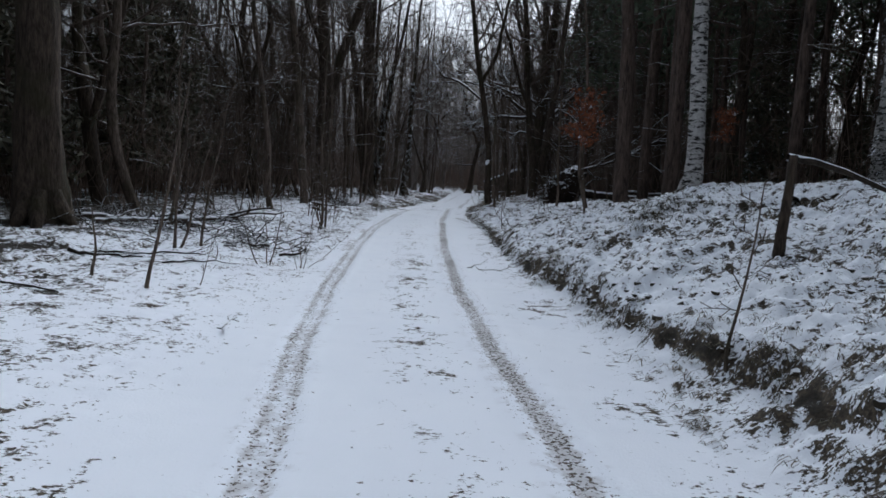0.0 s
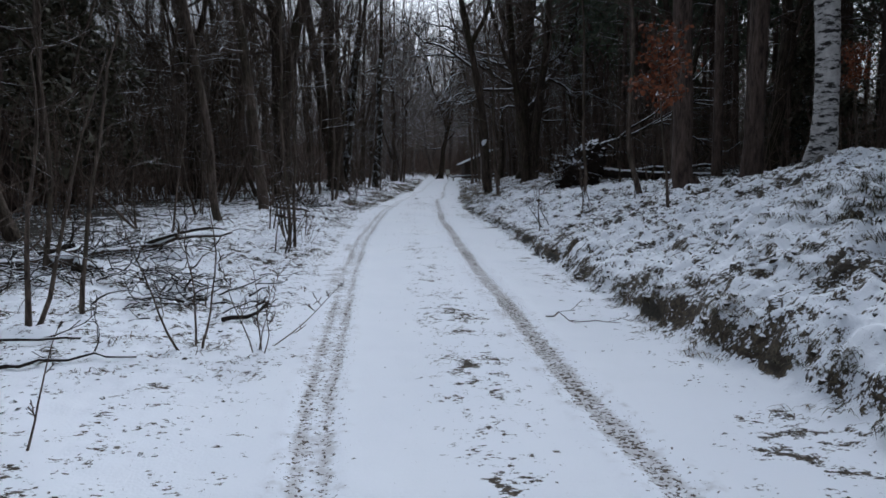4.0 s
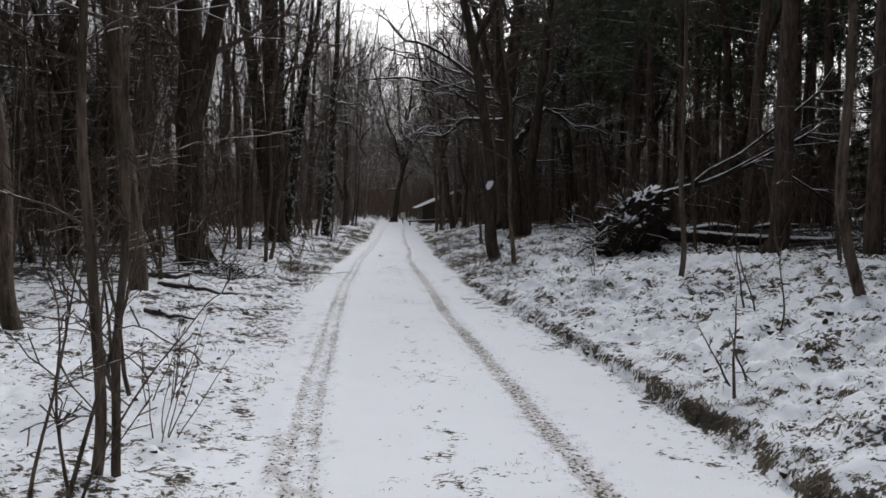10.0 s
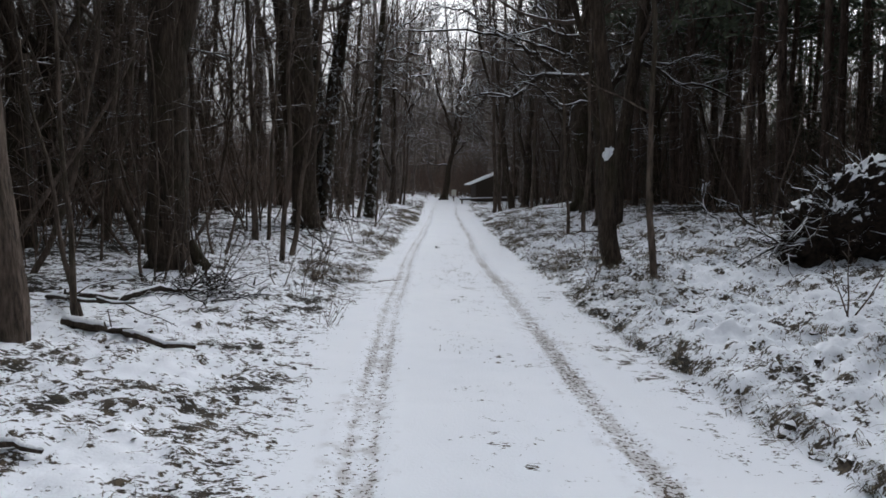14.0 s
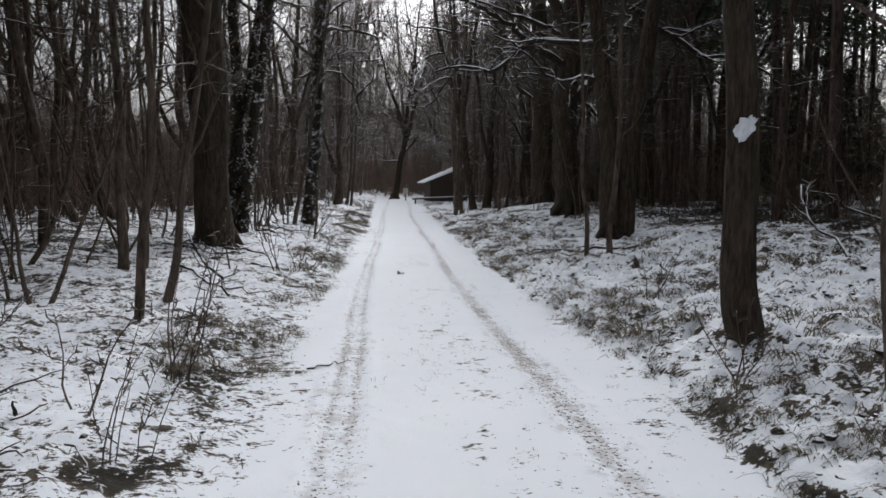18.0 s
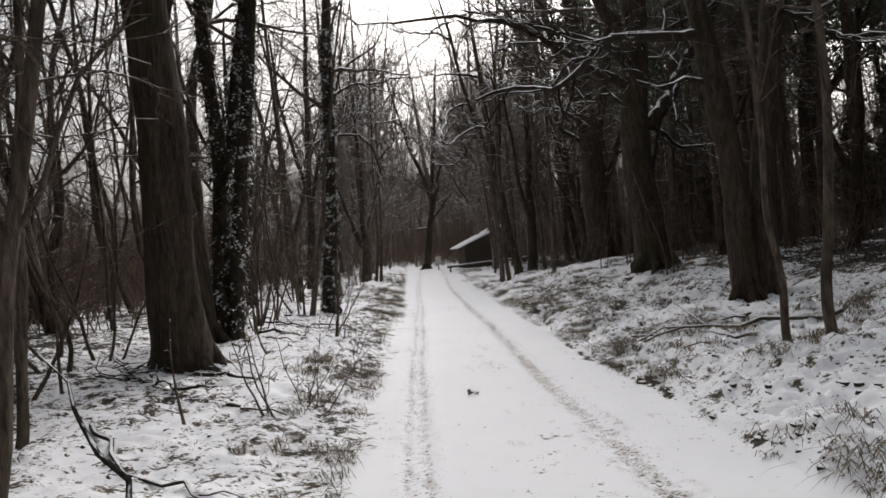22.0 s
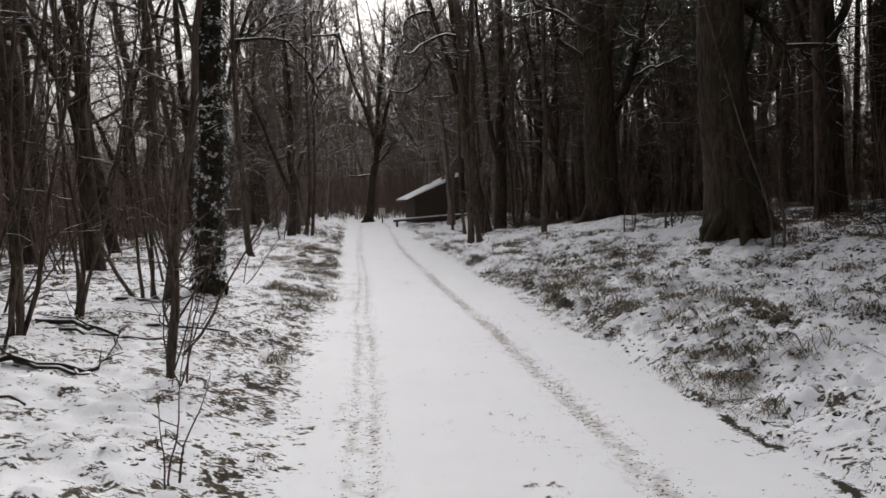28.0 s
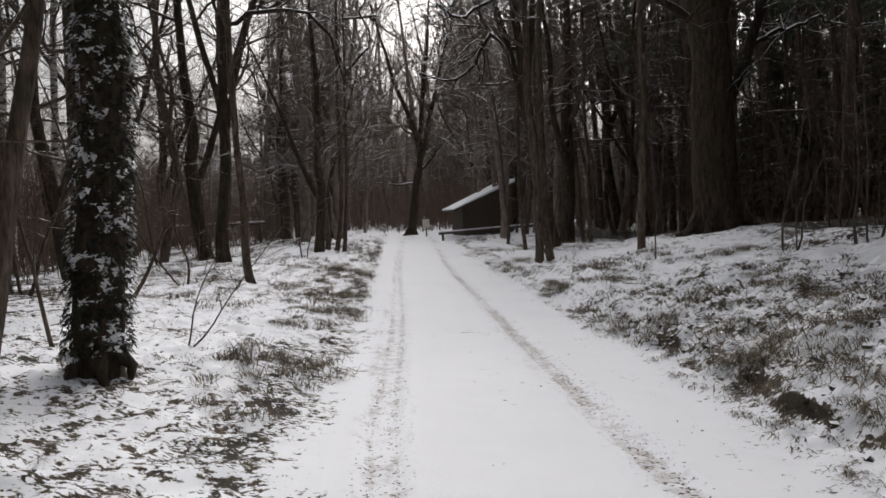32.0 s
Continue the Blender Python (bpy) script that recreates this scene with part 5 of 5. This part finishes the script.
# right bank
sapling(1.34, 15.8, .75, (.0, .0), .010, 110, 1, 4, "slim stem on the bank", .4)
sapling(2.2, 16.7, .9, (.0, .0), .010, 111, 1, 5, "slim stem on the bank", .4)
sapling(3.04, 16.4, .7, (.1, .0), .010, 112, 1, 5, "slim stem on the bank", .4)
sapling(1.5, 16.1, .6, (-.3, .0), .010, 113, 2, 4, "forked slim stem on the bank", .4, .2)
sapling(2.6, 17.8, 1.0, (.0, .1), .010, 114, 2, 5, "slim stem on the bank", .4, .1)
sapling(2.3, 21.5, .8, (.1, .1), .008, 115, 3, 5, "slim stems in withered grass", .4, .2)
sapling(1.9, 28.0, .7, (.1, .1), .007, 116, 3, 5, "slim stems in withered grass", .4, .2)
sapling(1.2, 25.0, .6, (.1, .0), .006, 117, 4, 4, "dry stalks on the bank", .3, .3)
fallen_branch(3.7, 32.6, 2.1, 34.6, .035, 118, 3, "long bent branch fallen on withered grass", .05)
fallen_branch(2.7, 32.5, 2.0, 33.1, .025, 119, 1, "dead stick on withered grass")
fallen_branch(3.4, 34.0, 2.75, 34.2, .02, 120, 2, "dead stick on withered grass")
for k, (x, y, az) in enumerate([(4.6, 27.6, 160), (5.0, 27.2, 30), (4.3, 28.2, 100)]):
    a = radians(az)
    fallen_branch(x, y, x + 1.2 * math.cos(a), y + 1.2 * math.sin(a), .022, 121 + k, 4, "snow-lined dead branch reaching up", .8, M_SNOWLIMB)


def leafy_sapling(x, y, size=1.0, seed=130):
    rng = np.random.default_rng(seed)
    ob = thing("beech_sapling", x, y, None, "young beech holding its dry rust-brown leaves", "tree")
    t, c, lv = Build(), Build(), Build()
    pts, rad = stem(rng, t, (0, 0, -.1), (-.1, .1, 2.75), .025, 9, 6, .02, .2)
    part("stem", t, M_ALDER, ob)
    for k in range(34):
        h = rng.uniform(1.55, 2.7)
        p, r = on_stem(pts, rad, h)
        az = rng.uniform(0, 6.28)
        d = np.array([math.cos(az), math.sin(az), rng.uniform(0, .5)])
        long = rng.uniform(.22, .55)
        c.tube([p, p + d * long * .5, p + d * long + [0, 0, -.03]], [.009, .006, .003], 3, False)
        for q in range(26):
            o = p + d * long * rng.uniform(.2, 1.05) + rng.normal(0, .06, 3)
            e, f = rng.normal(0, 1, 3), rng.normal(0, 1, 3)
            e = e / np.linalg.norm(e) * rng.uniform(.045, .085) + [0, 0, -.03]
            f = np.cross(e, f)
            f = f / np.linalg.norm(f) * .028
            lv.add([o, o + e * .5 + f, o + e, o + e * .5 - f], [(0, 1, 2), (0, 2, 3)])
    tagged(part("crown", c, M_TWIG, ob), kind="stuff")
    tagged(part("leaves", lv, M_BEECH, ob, "dry rust-brown leaves with a little snow"), kind="stuff")
    ob.matrix_basis = ob.matrix_basis @ Matrix.Scale(size, 4)


leafy_sapling(2.8, 14.2, .9)
leafy_sapling(5.65, 14.5, .55, 133)


def young_spruce(x, y, high, seed):
    rng = np.random.default_rng(seed)
    ob = thing("young_spruce", x, y, None, "small spruce with snow on its drooping boughs", "tree")
    t, nd = Build(), Build()
    stem(rng, t, (0, 0, -.1), (0, 0, high), .03, 6, 6, .005, .2)
    part("stem", t, M_PINE, ob)
    for k in range(60):
        h = rng.uniform(.1, .97)
        long = (1 - h) * high * .38 + .06
        az = rng.uniform(0, 6.28)
        d = np.array([math.cos(az), math.sin(az), -.15])
        for q in range(int(6 + 12 * (1 - h))):
            o = np.array([0, 0, h * high]) + d * long * rng.uniform(.1, 1) + rng.normal(0, .03, 3)
            e = d * .10 + rng.normal(0, .05, 3)
            f = np.cross(e, (0, 0, 1.0))
            f = f / (np.linalg.norm(f) + 1e-9) * .03
            nd.add([o - f, o + e, o + f], [(0, 1, 2)])
    tagged(part("needles", nd, M_SPRUCE, ob, "dark green needles with snow"), kind="stuff")


young_spruce(10.6, 24.5, 2.3, 131)
young_spruce(8.5, 20.2, 1.55, 132)


def uprooted_tree():
    """Root plate on edge, its trunk lying away to the right, boughs in the air."""
    rng = np.random.default_rng(140)
    x, y = 4.15, 24.5
    ob = thing("uprooted_tree", x, y, None, "uprooted tree with earthy root plate and snow-lined boughs", "fallen tree")
    z0 = gz(x, y) - .03
    bm = bmesh.new()
    bmesh.ops.create_icosphere(bm, subdivisions=5, radius=1)
    for v in bm.verts:
        p = v.co.copy()
        k = 1 + .35 * noise.noise(p * 1.7) + .26 * noise.noise(p * 4.5) + .18 * noise.noise(p * 10) + .10 * noise.noise(p * 22)
        v.co = Vector((p.x * .68, p.y * .40, p.z * .60)) * k + Vector((0, 0, .46 + .30 * p.x))
    b = Build()
    b.add([v.co for v in bm.verts], [[v.index for v in f.verts] for f in bm.faces])
    bm.free()
    part("root_plate", b, M_SOIL, ob, "earth-clogged root plate capped with snow")
    for k in range(46):
        az = rng.uniform(0, 6.28)
        d = np.array([math.cos(az) * 1.0, rng.uniform(-.6, .3), math.sin(az) * .8])
        if d[0] > .5:
            d[0] *= -.6
        if d[2] < -.2:
            d[2] *= -.5
        start = np.array([d[0] * .6, d[1] * .34, .45 + d[0] * .4 + d[2] * .42])
        r = Build()
        branch(rng, r, start, d * .7 + np.array([-.75, -.1, .05]), rng.uniform(.35, .95), rng.uniform(.012, .035), 1, -.03, .6, .3)
        part("root", r, M_SNOWLIMB if k % 3 else M_DEAD, ob)
    for k in range(30):
        a = rng.uniform(0, 6.28)
        q = rng.uniform(.15, .95)
        start = np.array([math.cos(a) * .62 * q, -.30 - .1 * (1 - q), .46 + .18 * math.cos(a) * q + math.sin(a) * .5 * q])
        r = Build()
        branch(rng, r, start, (rng.normal(-.5, .6), -.55, rng.normal(.0, .5)), rng.uniform(.15, .5), rng.uniform(.008, .022), 1, -.05, .6, .35)
        part("root", r, M_BRUSH, ob)
    t = Build()
    t.tube([(.3, .1, .36), (1.2, .16, .26), (2.1, .32, .20), (3.0, .36, .16), (4.1, .52, .12), (5.2, .6, .12)], [.15, .13, .115, .11, .10, .09], 12, True, rng, .07)
    part("trunk", t, M_SNOWLIMB, ob, "felled trunk half buried in snow")
    for k, (a, pts, r) in enumerate([(0, [(.25, 0, .95), (.6, -.15, 1.12), (1.15, -.4, 1.28), (1.9, -.7, 1.62), (2.7, -1.0, 2.1)], .075), (1, [(.9, -.3, 1.2), (1.2, -.45, 1.5), (1.7, -.65, 1.8), (2.4, -.9, 2.4), (2.9, -1.1, 2.9)], .045), (2, [(1.9, -.7, 1.62), (2.3, -1.0, 1.5), (2.7, -1.3, 1.15), (3.1, -1.5, .8)], .03), (3, [(1.4, -.5, 1.4), (2.2, -.9, 1.9), (3.2, -1.2, 2.0)], .03)]):
        c = Build()
        pts = np.array(pts, float)
        c.tube(pts, np.linspace(r, r * .4, len(pts)), 7, True, rng, .06)
        for q in range(6):
            i = rng.integers(1, len(pts))
            branch(rng, c, pts[i], pts[i] - pts[i - 1] + rng.normal(0, .3, 3), rng.uniform(.5, 1.3), r * .4, 1, .02, .6)
        part("bough", c, M_SNOWLIMB, ob, "bough with a line of snow along its top")


uprooted_tree()
fallen_branch(5.2, 27.0, 9.5, 27.5, .14, 145, 0, "long fallen trunk carrying a line of snow", 0, M_SNOWLIMB)
fallen_branch(6.2, 19.5, 10.5, 20.3, .12, 146, 0, "long fallen trunk carrying a line of snow", 0, M_SNOWLIMB)


# snow-filled scar on the roadside trunk
def scar_snow():
    rng = np.random.default_rng(150)
    bm = bmesh.new()
    bmesh.ops.create_icosphere(bm, subdivisions=4, radius=1)
    for v in bm.verts:
        p = v.co.copy()
        v.co = Vector((p.x * .055, p.y * .04, p.z * .085)) * (1 + .7 * noise.noise(p * 1.9) + .3 * noise.noise(p * 4.5))
    b = Build()
    b.add([v.co for v in bm.verts], [[v.index for v in f.verts] for f in bm.faces])
    bm.free()
    ob = new("snow_clump", b.mesh("snow_clump", M_SNOW))
    ob.matrix_basis = pose(1.53, 25.69, 2.02, 0, 25, 0)
    tagged(ob, "clump of snow caught in a trunk's scar", "snow")


scar_snow()


# ---- hut, rail, wayside shrine and sign at the far end ----
def hut(x, y):
    ob = thing("forest_hut", x, y, -.60, "dark board hut with a snow-covered sloping roof", "hut")
    ridge, eave, half, deep = 3.15, 2.0, 2.9, 4.0

    def slab(name, x0, x1, y0, y1, top0, top1, mat, parent, bottom=0.0, label=""):
        b = Build()
        lo0, lo1 = (bottom, bottom) if mat is M_WOODBOARD and name.endswith("wall") else (top0 - .1, top1 - .1)
        b.add([(x0, y0, lo0), (x1, y0, lo1), (x1, y1, lo1), (x0, y1, lo0), (x0, y0, top0), (x1, y0, top1), (x1, y1, top1), (x0, y1, top0)], [(0, 1, 2, 3), (4, 5, 6, 7), (0, 1, 5, 4), (1, 2, 6, 5), (2, 3, 7, 6), (3, 0, 4, 7)])
        return part(name, b, mat, parent, label, True)

    rise = (ridge - eave) / half
    slab("front_wall", -2.4, .1, 0, .12, eave + .5 * rise - .11, ridge - .08, M_WOODBOARD, ob)
    slab("back_wall", -2.4, .1, deep, deep + .12, eave + .5 * rise - .11, ridge - .08, M_WOODBOARD, ob)
    slab("side_wall", -2.4, -2.28, .125, deep - .005, eave + .5 * rise - .11, eave + .62 * rise - .11, M_WOODBOARD, ob)
    slab("side_wall", -.02, .1, .125, deep - .005, ridge - .12, ridge - .08, M_WOODBOARD, ob)
    roof = slab("roof", -half, .2, -.5, deep + .5, eave, ridge + .08, M_WOODBOARD, ob)
    b = Build()
    run = [(-half, -.5, eave + .004), (.2, -.5, ridge + .084), (.2, deep + .5, ridge + .084), (-half, deep + .5, eave + .004)]
    b.add(run + [(px, py, pz + (.04 if px < 0 else .17)) for px, py, pz in run], [(0, 1, 2, 3), (4, 5, 6, 7), (0, 1, 5, 4), (1, 2, 6, 5), (2, 3, 7, 6), (3, 0, 4, 7)])
    part("roof_snow", b, M_SNOW, roof, "thick layer of snow", True)


hut(7.05, 72.0)


def rail(x0, y0, x1, y1, posts, high, label):
    ob = thing("wooden_rail", x0, y0, None, label, "fence")
    z0 = gz(x0, y0) - .03
    for k in range(posts):
        t = k / (posts - 1)
        px, py = (x1 - x0) * t, (y1 - y0) * t
        b = Build()
        pz = gz(x0 + px, y0 + py) - z0
        b.tube([(px, py, pz - .1), (px, py, pz + high)], [.06, .055], 8)
        part("post", b, M_WOODBOARD, ob)
    b, sn = Build(), Build()
    e = gz(x1, y1) - z0 + high
    b.tube([(-.2, 0, high), (x1 - x0 + .2, y1 - y0, e)], [.06, .06], 8)
    bar = part("bar", b, M_WOODBOARD, ob)
    sn.tube([(-.2, 0, high + .07), (x1 - x0 + .2, y1 - y0, e + .07)], [.045, .045], 8)
    part("bar_snow", sn, M_SNOW, bar, "line of snow")


rail(3.5, 71.0, 8.3, 70.9, 5, .36, "low wooden rail with snow before the hut")
rail(-9.5, 68.0, -4.5, 67.0, 4, .8, "wooden rail with snow between the trees")


def shrine(x, y):
    ob = thing("wayside_shrine", x, y, None, "white wayside shrine with a domed top among trees", "shrine")
    for sgn in (-1, 1):
        b = Build()
        b.box(sgn * .34 - .06, -.25, 0, sgn * .34 + .06, .25, 1.55)
        part("pillar", b, M_WHITEPAINT, ob, flat=True)
    b = Build()
    b.box(-.28, .05, 0, .28, .22, 1.55)
    part("back_panel", b, plain_material("grey_panel", (.16, .16, .15), (.24, .24, .22), 5.0), ob, flat=True)
    b = Build()
    b.box(-.5, -.3, 1.552, .5, .3, 1.68)
    part("cornice", b, M_WHITEPAINT, ob, flat=True)
    b = Build()
    b.tube([(0, 0, 1.684), (0, 0, 1.9), (0, 0, 2.1), (0, 0, 2.22)], [.42, .38, .24, .05], 14)
    part("dome", b, M_WHITEPAINT, ob)


shrine(-6.3, 79.5)


def sign(x, y):
    ob = thing("sign_post", x, y, None, "small pale sign on a short post", "sign")
    b = Build()
    b.tube([(0, 0, -.1), (0, 0, 1.05)], [.04, .04], 8)
    part("post", b, M_WOODBOARD, ob)
    b = Build()
    b.box(-.2, -.065, .5, .2, -.042, 1.0)
    part("panel", b, M_SIGN, ob, "pale panel", True)


sign(3.42, 78.5)


# ---- grass, leaves and weed stalks ----
def ribbons(name, count, seed, where, length, width, droop, mat, label, category, per=1, spread=.04, comb=None):
    """Arched blades in tufts, as one mesh."""
    rng = np.random.default_rng(seed)
    x, y = where(rng, count)
    z = ground_height(x, y)
    size = rng.uniform(.55, 1.25, len(x))
    main = rng.uniform(0, 2 * np.pi, len(x)) if comb is None else rng.normal(comb, .7, len(x))
    x, y, z, size, main = (np.repeat(a, per) for a in (x, y, z, size, main))
    n = len(x)
    az = main + rng.normal(0, 1.0, n)
    x, y = x + rng.normal(0, spread, n) * size, y + rng.normal(0, spread, n) * size
    long = length * size * rng.uniform(.6, 1.25, n)
    lean = rng.uniform(.6, 1.0, n)
    d = np.stack([np.cos(az), np.sin(az), 0 * az], 1)
    side = np.stack([-np.sin(az), np.cos(az), 0 * az], 1) * (width * rng.uniform(.7, 1.3, n))[:, None]
    base = np.stack([x, y, z - .02], 1)
    upv = np.array([0, 0, 1.0])
    p1 = base + d * (long * .30 * lean)[:, None] + upv * (long * (.42 - .16 * lean * droop))[:, None]
    p2 = base + d * (long * .72 * lean)[:, None] + upv * (long * (.46 - .30 * lean * droop))[:, None]
    p3 = base + d * (long * 1.0 * lean)[:, None] + upv * (long * (.40 - .42 * lean * droop))[:, None]
    v = np.stack([base - side, base + side, p1 - side, p1 + side, p2 - side * .7, p2 + side * .7, p3], 1).reshape(-1, 3)
    k = np.arange(n)[:, None] * 7
    quads = np.concatenate([k + [0, 1, 3, 2], k + [2, 3, 5, 4]])
    tris = k + [4, 5, 6]
    me = bpy.data.meshes.new(name)
    me.from_pydata(v.tolist(), [], quads.tolist() + tris.tolist())
    me.materials.append(mat)
    tagged(new(name, me), label, category, kind="stuff")


def verge_places(right, near, far, y0, y1, power=1.6):
    def where(rng, count):
        y = rng.uniform(y0, y1, count)
        u = near + (far - near) * rng.uniform(0, 1, count) ** power
        x = along(P_RE, y) + u if right else along(P_LE, y) - u
        keep = vnoise(x, y, .7, 31) + .6 * vnoise(x, y, 2.1, 32) > rng.uniform(-.2, .3, count)
        return x[keep], y[keep]
    return where


def patchy_mid(rng, count):
    y = rng.uniform(2.5, 46, count)
    x = .5 * (along(P_LT, y) + along(P_RT, y)) + .18 + rng.normal(0, .22, count)
    keep = vnoise(x, y, .8, 11) > .12
    return x[keep], y[keep]


GRASS = "matted withered grass poking through the snow"
ribbons("bank_grass", 5600, 1, verge_places(True, .02, 5.0, 2, 48), .125, .0026, 1.1, M_GRASS, GRASS, "grass", 14, .045, radians(195))
ribbons("verge_grass", 2000, 2, verge_places(False, .0, 4.5, 9, 50), .125, .0024, 1.0, M_GRASS, GRASS, "grass", 10, .05)
ribbons("edge_tussocks", 760, 3, verge_places(False, .06, 1.0, 26, 58, 1.0), .26, .0028, .9, M_GRASS, "drooping grass tussocks along the track's edge", "grass", 30, .06)
ribbons("bank_tussocks", 520, 7, verge_places(True, .15, 4.5, 20, 47, 1.0), .19, .0028, .9, M_GRASS, "brown grass tussocks on the bank", "grass", 36, .06)
ribbons("combed_grass", 1000, 11, verge_places(True, .2, 5.0, 25, 50, 1.1), .27, .0030, 1.25, M_GRASS, "mats of brown grass combed down the bank", "grass", 44, .09, radians(200))
ribbons("far_grass", 1100, 4, verge_places(True, .3, 6.0, 44, 70), .24, .0042, .8, M_GRASS, GRASS, "grass", 13, .07)
ribbons("far_verge_grass", 900, 5, verge_places(False, .2, 5.0, 46, 70), .24, .0042, .8, M_GRASS, GRASS, "grass", 13, .07)
ribbons("track_grass", 420, 6, patchy_mid, .085, .0014, .4, M_GRASS, "thin grass along the middle of the track", "grass", 7, .05)


def litter(name, count, seed, where, size, label):
    rng = np.random.default_rng(seed)
    x, y = where(rng, count)
    z = ground_height(x, y) + .004
    n = len(x)
    az = rng.uniform(0, 2 * np.pi, n)
    s = size * rng.uniform(.5, 1.3, n)
    d = np.stack([np.cos(az) * s, np.sin(az) * s, rng.uniform(-.1, .25, n) * s], 1)
    e = np.stack([-np.sin(az) * s * .4, np.cos(az) * s * .4, rng.uniform(0, .3, n) * s], 1)
    c = np.stack([x, y, z], 1)
    v = np.stack([c - d, c + e, c + d, c - e + [0, 0, .006]], 1).reshape(-1, 3)
    k = np.arange(n)[:, None] * 4
    me = bpy.data.meshes.new(name)
    me.from_pydata(v.tolist(), [], np.concatenate([k + [0, 1, 2], k + [0, 2, 3]]).tolist())
    me.materials.append(M_LEAFLITTER)
    tagged(new(name, me), label, "leaves", kind="stuff")


def anywhere(rng, count):
    y = rng.uniform(2.5, 46, count)
    x = rng.uniform(-5.5, 5.5, count)
    keep = (x < along(P_LE, y) - rng.uniform(0, .8, count)) | (x > along(P_RE, y) + rng.uniform(-.1, .3, count))
    return x[keep], y[keep]


def on_track(rng, count):
    y = rng.uniform(2.5, 44, count)
    return along(P_LE, y) - .4 + rng.uniform(0, 1, count) * (along(P_RE, y) - along(P_LE, y) + .8), y


litter("fallen_leaves", 9000, 21, anywhere, .019, "scattered dark fallen leaves on the snow")
litter("track_leaves", 330, 22, on_track, .014, "few dark leaf scraps on the track's snow")


def cut_places(rng, count):
    y = rng.uniform(2.5, 34, count)
    x = np.interp(y, C_Y, C_X) + rng.normal(.14, .07, count)
    keep = vnoise(x, y, .7, 14) > rng.uniform(-.5, .15, count)
    return x[keep], y[keep]


ribbons("bank_edge_tufts", 420, 8, cut_places, .11, .0026, 1.25, M_TUFT, "dark tufts hanging over the crumbling bank", "grass", 22, .045, radians(190))
ribbons("bracken", 420, 9, verge_places(True, 3.6, 8.0, 33, 52, 1.0), .34, .006, .8, M_BRACKEN, "rust-brown withered bracken under the trees", "bracken", 14, .09)


def clods(name, count, seed, where, lo, hi, label):
    """Small ragged lumps of turf and earth, half sunk, as one mesh."""
    rng = np.random.default_rng(seed)
    bm = bmesh.new()
    bmesh.ops.create_icosphere(bm, subdivisions=1, radius=1)
    unit = np.array([v.co[:] for v in bm.verts])
    tris = np.array([[v.index for v in f.verts] for f in bm.faces])
    bm.free()
    x, y = where(rng, count)
    n = len(x)
    size = lo + (hi - lo) * rng.uniform(0, 1, n) ** 2.2
    z = ground_height(x, y) - size * .22
    v = unit[None] * rng.uniform(.55, 1.25, (n, len(unit), 1)) * size[:, None, None] * np.array([1.2, .95, .85])
    az = rng.uniform(0, 6.283, n)
    c, w = np.cos(az)[:, None], np.sin(az)[:, None]
    v = np.stack([v[..., 0] * c - v[..., 1] * w, v[..., 0] * w + v[..., 1] * c, v[..., 2]], 2) + np.stack([x, y, z], 1)[:, None]
    f = tris[None] + (np.arange(n) * len(unit))[:, None, None]
    me = bpy.data.meshes.new(name)
    me.from_pydata(v.reshape(-1, 3).tolist(), [], f.reshape(-1, 3).tolist())
    me.materials.append(M_CLOD)
    tagged(new(name, me), label, "earth", kind="stuff")


def bank_spots(rng, count):
    y = rng.uniform(2.5, 44, count)
    x = np.interp(y, C_Y, C_X) + .06 + 4.2 * rng.uniform(0, 1, count) ** 1.7
    keep = vnoise(x, y, .8, 51) + .7 * vnoise(x, y, 2.6, 52) > rng.uniform(-.6, .3, count)
    return x[keep], y[keep]


def verge_spots(rng, count):
    y = rng.uniform(6, 44, count)
    x = along(P_LE, y) - .05 - 3.6 * rng.uniform(0, 1, count) ** 1.3
    keep = vnoise(x, y, .9, 53) + .7 * vnoise(x, y, 2.6, 54) > rng.uniform(-.5, .4, count)
    return x[keep], y[keep]


clods("bank_clods", 5200, 61, bank_spots, .010, .046, "dark snow-capped clods and turf on the bank")
clods("track_clods", 240, 63, patchy_mid, .005, .020, "few dark clods along the middle of the track")
clods("verge_clods", 3600, 62, verge_spots, .008, .027, "dark snow-capped clods and leaves on the verge")


def mound_spots(rng, count):
    return 3.3 + rng.normal(0, .55, count), 10.3 + rng.normal(0, .6, count)


ribbons("mound_tufts", 60, 10, mound_spots, .20, .0035, .9, M_TUFT, "dark tufts on top of the snowy mound", "grass", 26, .06)
